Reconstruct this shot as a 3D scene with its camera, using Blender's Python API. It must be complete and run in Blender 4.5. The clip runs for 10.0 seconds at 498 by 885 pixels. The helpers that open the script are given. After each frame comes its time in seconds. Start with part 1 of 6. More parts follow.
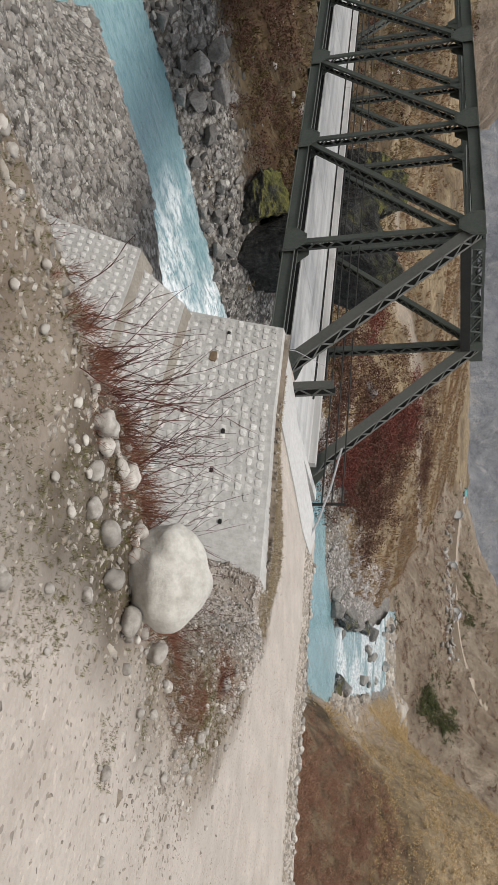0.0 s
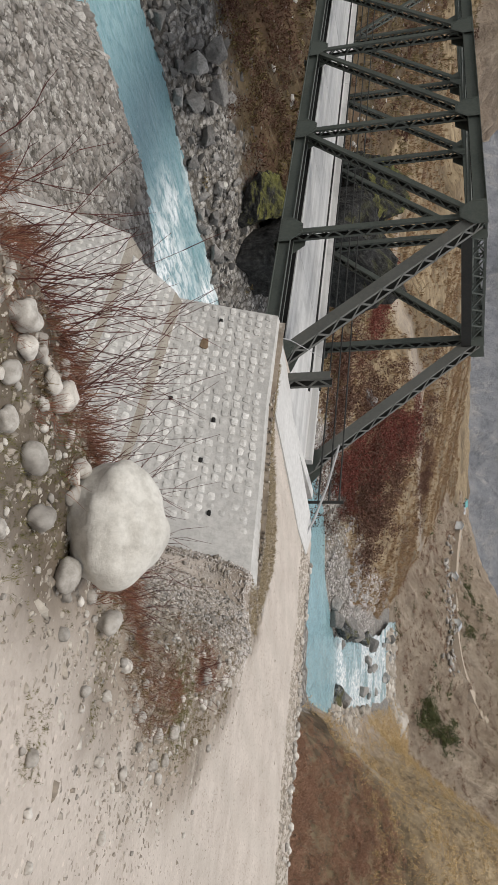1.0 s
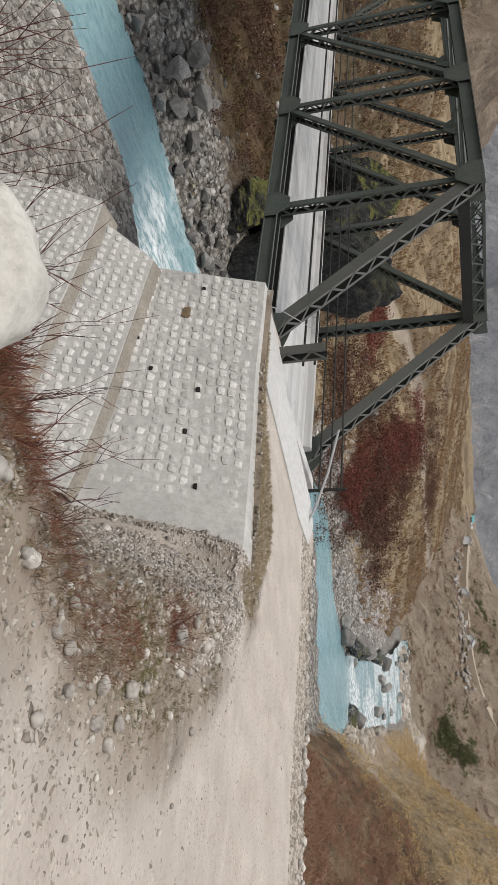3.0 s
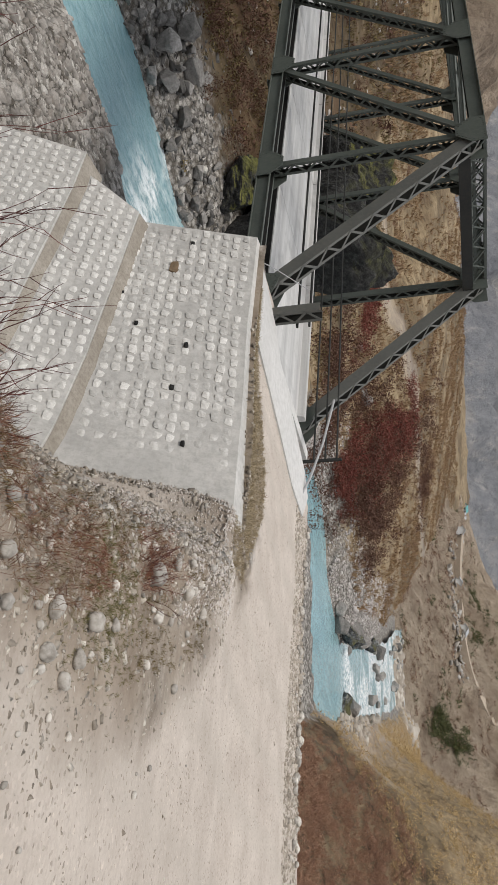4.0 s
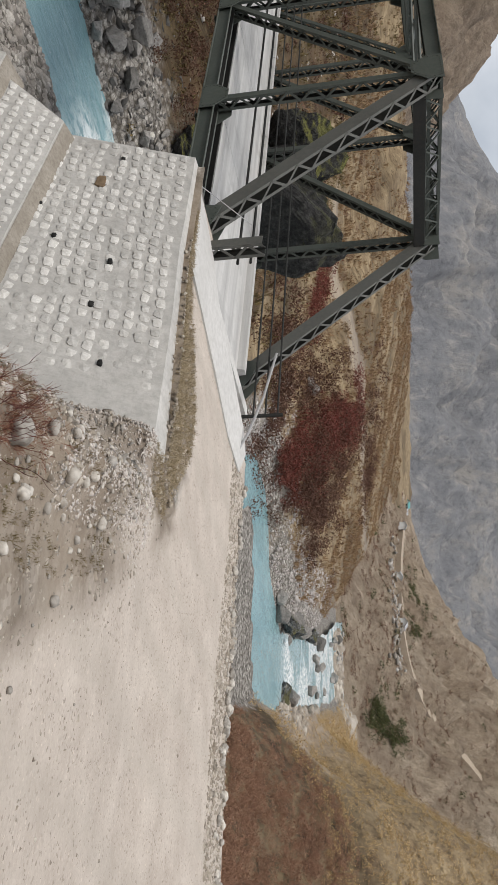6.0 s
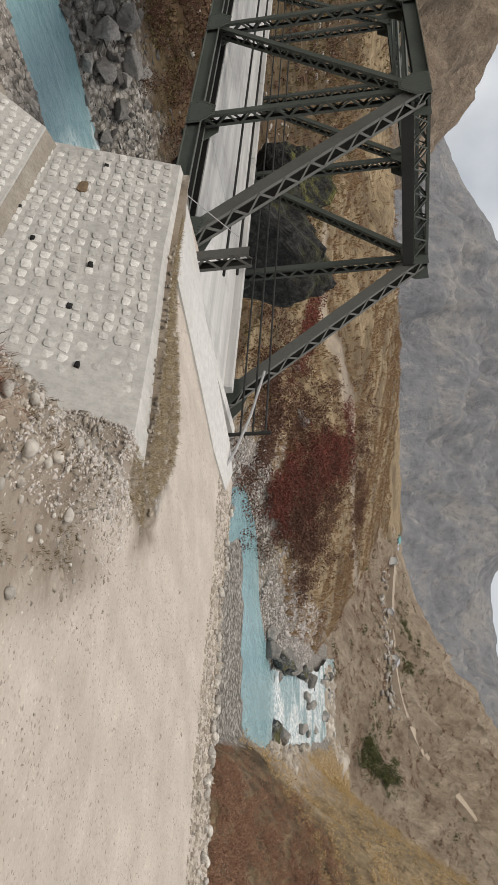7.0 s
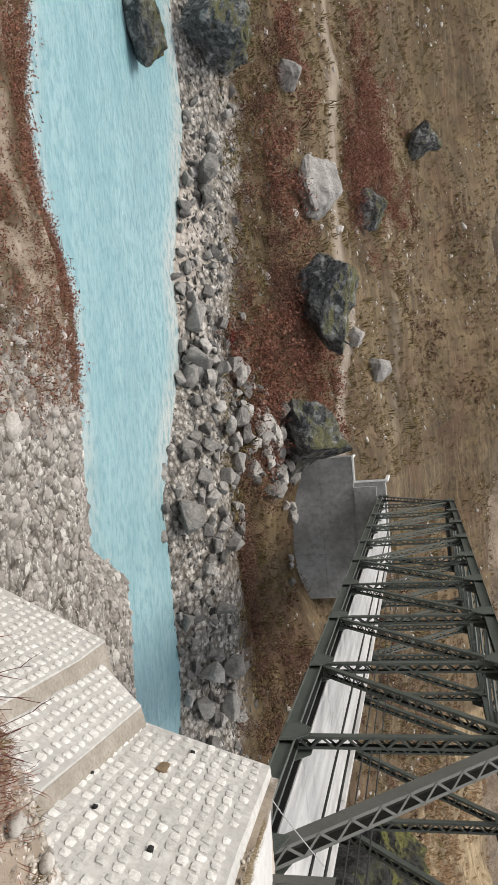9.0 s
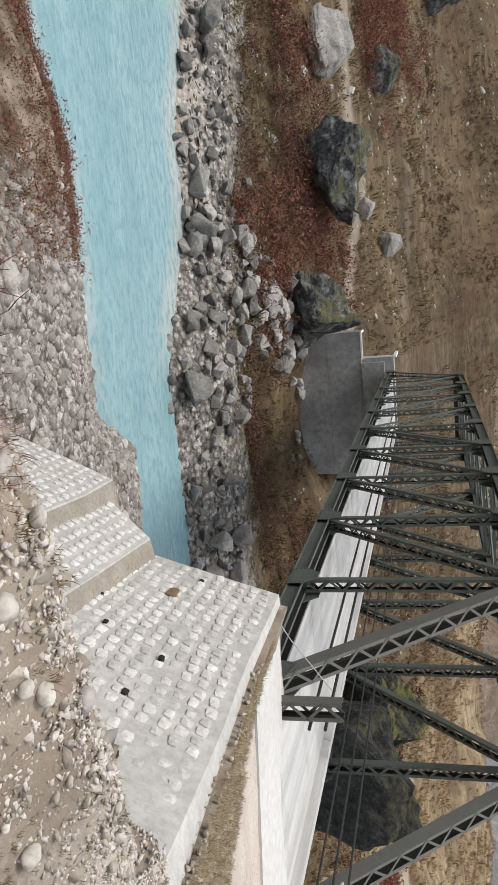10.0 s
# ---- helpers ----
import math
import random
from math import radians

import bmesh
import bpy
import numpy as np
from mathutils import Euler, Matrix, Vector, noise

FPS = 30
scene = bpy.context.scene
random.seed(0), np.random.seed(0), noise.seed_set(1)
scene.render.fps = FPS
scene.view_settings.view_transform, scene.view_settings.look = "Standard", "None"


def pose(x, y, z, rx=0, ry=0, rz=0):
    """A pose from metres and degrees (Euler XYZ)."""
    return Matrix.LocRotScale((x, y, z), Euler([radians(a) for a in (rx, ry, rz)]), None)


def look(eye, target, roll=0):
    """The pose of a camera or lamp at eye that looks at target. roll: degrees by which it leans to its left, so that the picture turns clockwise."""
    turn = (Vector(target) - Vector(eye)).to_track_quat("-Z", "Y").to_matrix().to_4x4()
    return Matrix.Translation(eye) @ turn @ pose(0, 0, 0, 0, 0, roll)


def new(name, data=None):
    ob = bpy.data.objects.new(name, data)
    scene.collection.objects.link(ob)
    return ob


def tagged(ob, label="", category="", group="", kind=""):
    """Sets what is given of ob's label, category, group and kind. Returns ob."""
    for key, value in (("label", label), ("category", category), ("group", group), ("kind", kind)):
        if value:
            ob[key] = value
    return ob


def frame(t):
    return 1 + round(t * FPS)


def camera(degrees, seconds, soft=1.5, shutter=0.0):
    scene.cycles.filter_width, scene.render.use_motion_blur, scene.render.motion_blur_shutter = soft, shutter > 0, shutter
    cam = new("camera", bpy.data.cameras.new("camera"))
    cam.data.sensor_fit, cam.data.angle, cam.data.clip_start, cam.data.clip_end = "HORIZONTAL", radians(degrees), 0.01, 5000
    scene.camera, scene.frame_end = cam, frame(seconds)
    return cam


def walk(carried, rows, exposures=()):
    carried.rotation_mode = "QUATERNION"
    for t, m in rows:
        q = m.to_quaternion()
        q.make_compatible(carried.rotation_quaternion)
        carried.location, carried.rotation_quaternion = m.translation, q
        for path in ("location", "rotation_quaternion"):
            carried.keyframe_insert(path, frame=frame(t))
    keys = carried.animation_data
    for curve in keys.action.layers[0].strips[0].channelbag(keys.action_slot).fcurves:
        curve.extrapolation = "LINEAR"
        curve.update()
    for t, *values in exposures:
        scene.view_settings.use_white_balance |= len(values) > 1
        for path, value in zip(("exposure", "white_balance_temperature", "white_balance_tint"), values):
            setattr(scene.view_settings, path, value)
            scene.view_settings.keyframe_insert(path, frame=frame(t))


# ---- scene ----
cam = camera(35.7, 10.0)
PATH = [
    (0, (-17.712, -15.04, 5.418), (-16.14, -13.908, 4.921), 88.7),
    (0.5, (-17.226, -14.999, 5.422), (-15.694, -13.818, 4.913), 89.0),
    (0.9, (-16.78, -14.92, 5.403), (-15.219, -13.772, 4.908), 88.7),
    (1, (-16.686, -14.938, 5.39), (-15.131, -13.783, 4.893), 88.6),
    (1.5, (-16.176, -14.979, 5.373), (-14.64, -13.797, 4.878), 88.2),
    (2, (-15.685, -14.904, 5.293), (-14.146, -13.736, 4.775), 87.6),
    (2.5, (-15.179, -14.898, 5.233), (-13.662, -13.704, 4.711), 85.9),
    (2.7, (-14.968, -14.938, 5.237), (-13.454, -13.735, 4.727), 85.8),
    (3.8, (-13.676, -14.881, 4.992), (-12.16, -13.673, 4.501), 85.5),
    (3.9, (-13.585, -14.897, 4.987), (-12.065, -13.692, 4.498), 85.6),
    (4, (-13.501, -14.918, 4.981), (-11.971, -13.726, 4.494), 85.8),
    (4.5, (-12.939, -14.869, 4.941), (-11.44, -13.655, 4.413), 86.4),
    (5, (-12.455, -14.895, 4.963), (-10.958, -13.667, 4.461), 86.5),
    (5.5, (-12.0, -14.911, 4.95), (-10.497, -13.661, 4.526), 86.6),
    (5.6, (-11.907, -14.92, 4.919), (-10.385, -13.687, 4.517), 86.8),
    (5.7, (-11.805, -14.883, 4.894), (-10.25, -13.685, 4.511), 87.2),
    (6.8, (-10.9, -14.898, 4.826), (-9.336, -13.692, 4.511), 87.0),
    (7, (-10.754, -14.889, 4.812), (-9.24, -13.623, 4.488), 86.8),
    (7.3, (-10.606, -14.879, 4.765), (-9.364, -13.345, 4.444), 86.8),
    (7.5, (-10.502, -14.887, 4.738), (-9.537, -13.165, 4.415), 85.6),
    (7.6, (-10.424, -14.904, 4.718), (-9.637, -13.094, 4.392), 85.4),
    (8, (-10.122, -14.884, 4.553), (-9.748, -12.949, 4.215), 86.0),
    (8.5, (-9.692, -14.722, 4.436), (-9.599, -12.762, 4.051), 86.5),
    (9, (-9.221, -14.617, 4.372), (-9.145, -12.666, 3.939), 85.9),
    (9.5, (-8.608, -14.365, 4.225), (-8.307, -12.445, 3.751), 86.6),
    (10, (-8.033, -14.233, 4.154), (-7.673, -12.322, 3.689), 87.5),
]
walk(cam, [(t, look(eye, target, roll)) for t, eye, target, roll in PATH], [(0, 0.0, 6500, 10), (6.0, 0.0, 6500, 10), (7.0, -0.05, 6800, 10), (7.6, -0.03, 7150, 10), (8.5, 0.5, 6900, 10), (9.2, 0.56, 6550, 10), (10, 0.4, 6450, 10)])

# ---- world, sun, exposure ----
world = bpy.data.worlds.new("overcast_sky")
scene.world = world
world.use_nodes = True
wn, wl = world.node_tree.nodes, world.node_tree.links
sky = wn.new("ShaderNodeTexSky")
sky.sky_type = "NISHITA"
sky.sun_disc = False
sky.sun_elevation, sky.sun_rotation = radians(70), radians(260)
sky.dust_density, sky.air_density = 3.0, 1.0
wcoord = wn.new("ShaderNodeTexCoord")
wnoise = wn.new("ShaderNodeTexNoise")
wnoise.inputs["Scale"].default_value, wnoise.inputs["Detail"].default_value = 5.0, 6.0
wramp = wn.new("ShaderNodeValToRGB")
wramp.color_ramp.elements[0].position, wramp.color_ramp.elements[0].color = 0.35, (5.2, 5.6, 6.3, 1)
wramp.color_ramp.elements[1].position, wramp.color_ramp.elements[1].color = 0.68, (9.0, 9.2, 9.6, 1)
wmix = wn.new("ShaderNodeMixRGB")
wmix.inputs[0].default_value = 0.8
wl.new(wcoord.outputs["Generated"], wnoise.inputs["Vector"])
wl.new(wnoise.outputs["Fac"], wramp.inputs["Fac"])
wl.new(sky.outputs["Color"], wmix.inputs[1])
wl.new(wramp.outputs["Color"], wmix.inputs[2])
wl.new(wmix.outputs["Color"], wn["Background"].inputs["Color"])
wn["Background"].inputs["Strength"].default_value = 0.106
sun = new("sun", bpy.data.lights.new("sun", "SUN"))
sun.data.energy, sun.data.angle, sun.data.color = 2.35, radians(26), (1.0, 0.95, 0.88)
sun.matrix_world = look((-22, -4, 60), (0, 0, 0))


# ---- helpers ----
def vnoise(x, y, seed=0):
    """Smooth lattice noise in 0..1 over arrays."""
    x, y = np.asarray(x, float), np.asarray(y, float)
    xi, yi = np.floor(x).astype(np.int64), np.floor(y).astype(np.int64)
    fx, fy = x - xi, y - yi
    fx, fy = fx * fx * (3 - 2 * fx), fy * fy * (3 - 2 * fy)

    def h(a, b):
        n = (a * 374761393 + b * 668265263 + seed * 974634777) & 0xFFFFFFFF
        n = ((n ^ (n >> 13)) * 1274126177) & 0xFFFFFFFF
        return ((n ^ (n >> 16)) & 0xFFFFFF) / float(0xFFFFFF)
    return (h(xi, yi) * (1 - fx) + h(xi + 1, yi) * fx) * (1 - fy) + (h(xi, yi + 1) * (1 - fx) + h(xi + 1, yi + 1) * fx) * fy


def fbm(x, y, octaves=4, seed=0):
    total, amp, norm = 0.0, 1.0, 0.0
    for k in range(octaves):
        total = total + amp * vnoise(x * 2 ** k + 17.3 * k, y * 2 ** k - 9.1 * k, seed + k)
        norm += amp
        amp *= 0.5
    return total / norm - 0.5


def smooth(a, b, v):
    v = np.clip((v - a) / (b - a), 0, 1)
    return v * v * (3 - 2 * v)


def outside(x, y, poly):
    """Distance to a polygon, 0 inside."""
    best = np.full(np.shape(x), 1e9)
    inside = np.zeros(np.shape(x), bool)
    for (ax, ay), (bx, by) in zip(poly, poly[1:] + poly[:1]):
        dx, dy = bx - ax, by - ay
        u = np.clip(((x - ax) * dx + (y - ay) * dy) / (dx * dx + dy * dy), 0, 1)
        best = np.minimum(best, np.hypot(x - ax - u * dx, y - ay - u * dy))
        cross = ((ay > y) != (by > y)) & (x < (bx - ax) * (y - ay) / (by - ay + 1e-12) + ax)
        inside ^= cross
    return np.where(inside, 0.0, best)


def mesh_object(name, verts, faces, material, parent=None, label="", flat=True):
    me = bpy.data.meshes.new(name)
    me.from_pydata([tuple(v) for v in verts], [], [tuple(f) for f in faces])
    me.materials.append(material)
    if not flat:
        me.polygons.foreach_set("use_smooth", [True] * len(me.polygons))
    ob = new(name, me)
    ob.parent = parent
    if label:
        tagged(ob, label)
    return ob


def part(name, bm, material, parent=None, label="", smoothed=False):
    me = bpy.data.meshes.new(name)
    bmesh.ops.recalc_face_normals(bm, faces=bm.faces)
    bm.to_mesh(me)
    bm.free()
    me.materials.append(material)
    if smoothed:
        me.polygons.foreach_set("use_smooth", [True] * len(me.polygons))
    ob = new(name, me)
    ob.parent = parent
    if label:
        tagged(ob, label)
    return ob


def box(bm, lo, hi, m=None):
    """An axis-aligned box, or one in the frame m."""
    vs = [Vector((x, y, z)) for x in (lo[0], hi[0]) for y in (lo[1], hi[1]) for z in (lo[2], hi[2])]
    vs = [bm.verts.new(m @ v if m else v) for v in vs]
    for f in ((0, 1, 3, 2), (4, 6, 7, 5), (0, 4, 5, 1), (2, 3, 7, 6), (0, 2, 6, 4), (1, 5, 7, 3)):
        bm.faces.new([vs[i] for i in f])


def prism(bm, pts, z0, z1, m=None):
    """A polygon in the xy plane drawn out from z0 to z1."""
    lo = [bm.verts.new((m @ Vector((x, y, z0))) if m else Vector((x, y, z0))) for x, y in pts]
    hi = [bm.verts.new((m @ Vector((x, y, z1))) if m else Vector((x, y, z1))) for x, y in pts]
    bm.faces.new(lo[::-1])
    bm.faces.new(hi)
    for i in range(len(pts)):
        j = (i + 1) % len(pts)
        bm.faces.new((lo[i], lo[j], hi[j], hi[i]))


def tube(bm, points, radius, sides=8):
    """A round bar along points; radius may be one number or one for each point."""
    points = [Vector(p) for p in points]
    rings = []
    for i, p in enumerate(points):
        d = (points[min(i + 1, len(points) - 1)] - points[max(i - 1, 0)]).normalized()
        a = d.cross(Vector((0, 0, 1)))
        a = a.normalized() if a.length > 1e-3 else Vector((1, 0, 0))
        b = d.cross(a)
        r = radius[i] if isinstance(radius, (list, tuple)) else radius
        rings.append([bm.verts.new(p + r * (math.cos(k * math.tau / sides) * a + math.sin(k * math.tau / sides) * b)) for k in range(sides)])
    for r0, r1 in zip(rings, rings[1:]):
        for k in range(sides):
            bm.faces.new((r0[k], r0[(k + 1) % sides], r1[(k + 1) % sides], r1[k]))
    bm.faces.new(rings[0][::-1])
    bm.faces.new(rings[-1])


# ---- materials ----
def material(name, roughness=0.9, metallic=0.0):
    mat = bpy.data.materials.new(name)
    mat.use_nodes = True
    b = mat.node_tree.nodes["Principled BSDF"]
    b.inputs["Roughness"].default_value, b.inputs["Metallic"].default_value = roughness, metallic
    b.inputs["Specular IOR Level"].default_value = 0.3
    return mat, mat.node_tree.nodes, mat.node_tree.links, b


def coords(n, l, scale=1.0, space="Object"):
    tc, mp = n.new("ShaderNodeTexCoord"), n.new("ShaderNodeMapping")
    mp.inputs["Scale"].default_value = (scale,) * 3 if isinstance(scale, (int, float)) else scale
    l.new(tc.outputs[space], mp.inputs["Vector"])
    return mp.outputs["Vector"]


def position(n, l, scale=1.0):
    g, mp = n.new("ShaderNodeNewGeometry"), n.new("ShaderNodeMapping")
    mp.inputs["Scale"].default_value = (scale,) * 3 if isinstance(scale, (int, float)) else scale
    l.new(g.outputs["Position"], mp.inputs["Vector"])
    return mp.outputs["Vector"]


def noise_tex(n, l, vec, scale, detail=5.0, rough=0.6):
    t = n.new("ShaderNodeTexNoise")
    t.inputs["Scale"].default_value, t.inputs["Detail"].default_value, t.inputs["Roughness"].default_value = scale, detail, rough
    l.new(vec, t.inputs["Vector"])
    return t.outputs["Fac"]


def ramp(n, l, fac, *stops):
    r = n.new("ShaderNodeValToRGB")
    e = r.color_ramp.elements
    while len(e) < len(stops):
        e.new(0.5)
    for el, (p, c) in zip(e, stops):
        el.position, el.color = p, (*c, 1) if len(c) == 3 else c
    l.new(fac, r.inputs["Fac"])
    return r.outputs["Color"]


def mixed(n, l, fac, a, b, blend="MIX"):
    m = n.new("ShaderNodeMixRGB")
    m.blend_type = blend
    for sock, v in zip(m.inputs, (fac, a, b)):
        if isinstance(v, (int, float)):
            sock.default_value = v
        elif isinstance(v, tuple):
            sock.default_value = (*v, 1)
        else:
            l.new(v, sock)
    return m.outputs["Color"]


def bumped(n, l, b, height, strength=0.4, distance=0.02):
    k = n.new("ShaderNodeBump")
    k.inputs["Strength"].default_value, k.inputs["Distance"].default_value = strength, distance
    l.new(height, k.inputs["Height"])
    l.new(k.outputs["Normal"], b.inputs["Normal"])


def two_scale(name, dark, light, spot, big=0.5, fine=12.0, roughness=0.9, bump=0.5, distance=0.02, metallic=0.0, vary=0.0, space="pos"):
    """Colour that wanders at a large and a fine scale, with relief; vary: how much each object differs."""
    mat, n, l, b = material(name, roughness, metallic)
    v = position(n, l) if space == "pos" else coords(n, l)
    f1, f2 = noise_tex(n, l, v, big, 4), noise_tex(n, l, v, fine, 6, 0.7)
    c = ramp(n, l, f1, (0.3, dark), (0.7, light))
    c = mixed(n, l, ramp(n, l, f2, (0.42, (0, 0, 0)), (0.72, (0.8, 0.8, 0.8))), c, spot)
    if vary:
        oi = n.new("ShaderNodeObjectInfo")
        k = ramp(n, l, oi.outputs["Random"], (0, (1 - vary,) * 3), (1, (1 + vary,) * 3))
        c = mixed(n, l, 1.0, c, k, "MULTIPLY")
    l.new(c, b.inputs["Base Color"])
    bumped(n, l, b, f2, bump, distance)
    return mat


STEEL = two_scale("green_grey_paint", (0.056, 0.067, 0.058), (0.085, 0.098, 0.086), (0.104, 0.107, 0.095), 0.6, 9.0, 0.55, 0.15, 0.004)
# Lighter and greyer than STEEL, for the end posts and the short post.
STEEL_GREY = two_scale("lighter_grey_paint", (0.085, 0.087, 0.080), (0.118, 0.120, 0.110), (0.135, 0.130, 0.117), 0.6, 9.0, 0.55, 0.15, 0.004)
# Dark rails and girder; on inner faces it is shade put in the colour.
DARK_STEEL_AND_SHADE = two_scale("dark_steel_and_shade", (0.016, 0.018, 0.017), (0.028, 0.030, 0.028), (0.036, 0.031, 0.027), 0.8, 10.0, 0.7, 0.15, 0.004)
CONCRETE = two_scale("pale_concrete", (0.46, 0.45, 0.43), (0.58, 0.57, 0.55), (0.40, 0.39, 0.37), 0.35, 5.0, 0.9, 0.3, 0.01)
CONCRETE_DARK = two_scale("weathered_grey_concrete", (0.19, 0.188, 0.183), (0.35, 0.345, 0.335), (0.14, 0.138, 0.133), 0.35, 2.0, 0.9, 0.3, 0.02)
MORTAR = two_scale("pale_mortar", (0.41, 0.40, 0.38), (0.56, 0.545, 0.515), (0.33, 0.32, 0.30), 0.8, 7.0, 0.95, 0.7, 0.03)
WALL_STONE = two_scale("white_wall_stone", (0.50, 0.488, 0.46), (0.69, 0.678, 0.65), (0.40, 0.385, 0.355), 3.0, 18.0, 0.85, 0.5, 0.015, vary=0.2)
BOULDER = two_scale("pale_granite", (0.47, 0.45, 0.405), (0.64, 0.62, 0.565), (0.36, 0.34, 0.30), 2.2, 14.0, 0.9, 0.6, 0.02)
ROCK = two_scale("grey_river_rock", (0.15, 0.142, 0.132), (0.31, 0.295, 0.275), (0.08, 0.075, 0.069), 0.7, 5.0, 0.9, 0.7, 0.05, vary=0.45)
PEBBLE = two_scale("mixed_pebbles", (0.33, 0.305, 0.27), (0.57, 0.54, 0.49), (0.19, 0.168, 0.14), 2.5, 14.0, 0.9, 0.4, 0.01, vary=0.3)
CABLE = two_scale("grey_cable", (0.3, 0.3, 0.3), (0.42, 0.42, 0.42), (0.25, 0.25, 0.25), 2.0, 20.0, 0.5, 0.1, 0.002)
WHITE = two_scale("white_paint", (0.6, 0.6, 0.58), (0.75, 0.75, 0.73), (0.5, 0.49, 0.46), 1.0, 8.0, 0.8, 0.2, 0.005)


def streaked(name, dark, light, stain):
    """Driven-on concrete: stains drawn out along the road, and blotches."""
    mat, n, l, b = material(name, 0.9)
    f1 = noise_tex(n, l, position(n, l, (2.2, 0.10, 2.2)), 1.0, 6, 0.65)
    f2, f3 = noise_tex(n, l, position(n, l), 0.9, 6, 0.65), noise_tex(n, l, position(n, l), 16.0, 5, 0.7)
    c = ramp(n, l, f1, (0.35, dark), (0.62, light))
    c = mixed(n, l, ramp(n, l, f2, (0.50, (0, 0, 0)), (0.66, (0.75, 0.75, 0.75))), c, stain)
    c = mixed(n, l, ramp(n, l, f3, (0.55, (0, 0, 0)), (0.75, (0.4, 0.4, 0.4))), c, tuple(0.7 * k for k in dark))
    l.new(c, b.inputs["Base Color"])
    bumped(n, l, b, f3, 0.3, 0.01)
    return mat


DECK = streaked("driven_on_concrete", (0.37, 0.365, 0.355), (0.53, 0.525, 0.51), (0.33, 0.325, 0.315))


def island_stone(name, *shades, bump=0.5):
    """Loose stones: one shade for each stone."""
    mat, n, l, b = material(name, 0.9)
    g = n.new("ShaderNodeNewGeometry")
    c = ramp(n, l, g.outputs["Random Per Island"], *[(i / (len(shades) - 1), s) for i, s in enumerate(shades)])
    f = noise_tex(n, l, position(n, l), 9.0, 5, 0.7)
    c = mixed(n, l, ramp(n, l, f, (0.4, (0, 0, 0)), (0.75, (0.6, 0.6, 0.6))), c, tuple(0.55 * v for v in shades[0]))
    l.new(c, b.inputs["Base Color"])
    bumped(n, l, b, f, bump, 0.03)
    return mat


LOOSE = island_stone("loose_pale_stones", (0.20, 0.185, 0.165), (0.36, 0.335, 0.30), (0.48, 0.455, 0.42), (0.30, 0.265, 0.225), (0.60, 0.575, 0.53))
SHORE = island_stone("shore_stones", (0.04, 0.038, 0.036), (0.11, 0.105, 0.098), (0.20, 0.19, 0.177), (0.075, 0.071, 0.066), (0.32, 0.305, 0.285))
PALE_GRAVEL = island_stone("pale_pink_gravel", (0.27, 0.243, 0.226), (0.43, 0.395, 0.372), (0.52, 0.488, 0.465), (0.36, 0.325, 0.305), (0.64, 0.615, 0.585))
# Brighter and warmer than PALE_GRAVEL.
RAMP_GRAVEL = island_stone("warm_bright_gravel", (0.46, 0.41, 0.37), (0.58, 0.53, 0.485), (0.64, 0.59, 0.55), (0.52, 0.465, 0.42), (0.70, 0.66, 0.62))
TERRACE_STONE = island_stone("terrace_cobbles", (0.14, 0.127, 0.114), (0.30, 0.278, 0.252), (0.41, 0.385, 0.352), (0.22, 0.195, 0.17), (0.55, 0.525, 0.485))
BERM_STONE = island_stone("berm_stones", (0.21, 0.18, 0.145), (0.37, 0.325, 0.27), (0.47, 0.425, 0.36), (0.28, 0.235, 0.185), (0.61, 0.565, 0.495))
ROCK_PALE = two_scale("pale_broken_rock", (0.20, 0.19, 0.175), (0.38, 0.365, 0.34), (0.13, 0.12, 0.11), 0.7, 5.0, 0.9, 0.7, 0.05, vary=0.4)
LEAF_BROWN = island_stone("brown_stems", (0.075, 0.05, 0.03), (0.16, 0.11, 0.062), (0.115, 0.072, 0.042), (0.22, 0.16, 0.09))
LEAF_THICKET = island_stone("rust_twigs", (0.15, 0.058, 0.038), (0.25, 0.105, 0.066), (0.2, 0.08, 0.052), (0.33, 0.2, 0.12))
LEAF_GOLDEN = island_stone("golden_dry_grass", (0.27, 0.21, 0.125), (0.42, 0.34, 0.22), (0.48, 0.41, 0.29), (0.34, 0.265, 0.165))
LEAF_MOSS = island_stone("olive_moss", (0.10, 0.095, 0.035), (0.18, 0.165, 0.06), (0.23, 0.205, 0.085), (0.14, 0.125, 0.05))
LEAF_DRY = island_stone("dead_stems", (0.09, 0.045, 0.03), (0.20, 0.12, 0.07), (0.27, 0.185, 0.11), (0.14, 0.06, 0.04), (0.16, 0.085, 0.055))
LEAF_OLIVE = island_stone("olive_growth", (0.09, 0.068, 0.03), (0.17, 0.128, 0.055), (0.23, 0.175, 0.08), (0.13, 0.097, 0.042))
LEAF_TAN = island_stone("tan_growth", (0.19, 0.115, 0.062), (0.31, 0.20, 0.11), (0.38, 0.27, 0.155), (0.23, 0.135, 0.075))
LEAF_RED = island_stone("red_stems", (0.15, 0.062, 0.042), (0.25, 0.105, 0.07), (0.20, 0.092, 0.06), (0.14, 0.07, 0.048))
LEAF_GOLD = island_stone("golden_growth", (0.36, 0.245, 0.11), (0.56, 0.4, 0.2), (0.64, 0.48, 0.26), (0.44, 0.3, 0.14))
LEAF_MAROON = island_stone("maroon_growth", (0.07, 0.037, 0.027), (0.14, 0.070, 0.047), (0.105, 0.052, 0.037), (0.18, 0.105, 0.068))
LEAF_RUST = island_stone("rust_growth", (0.14, 0.08, 0.055), (0.26, 0.155, 0.105), (0.33, 0.22, 0.145), (0.21, 0.125, 0.087))
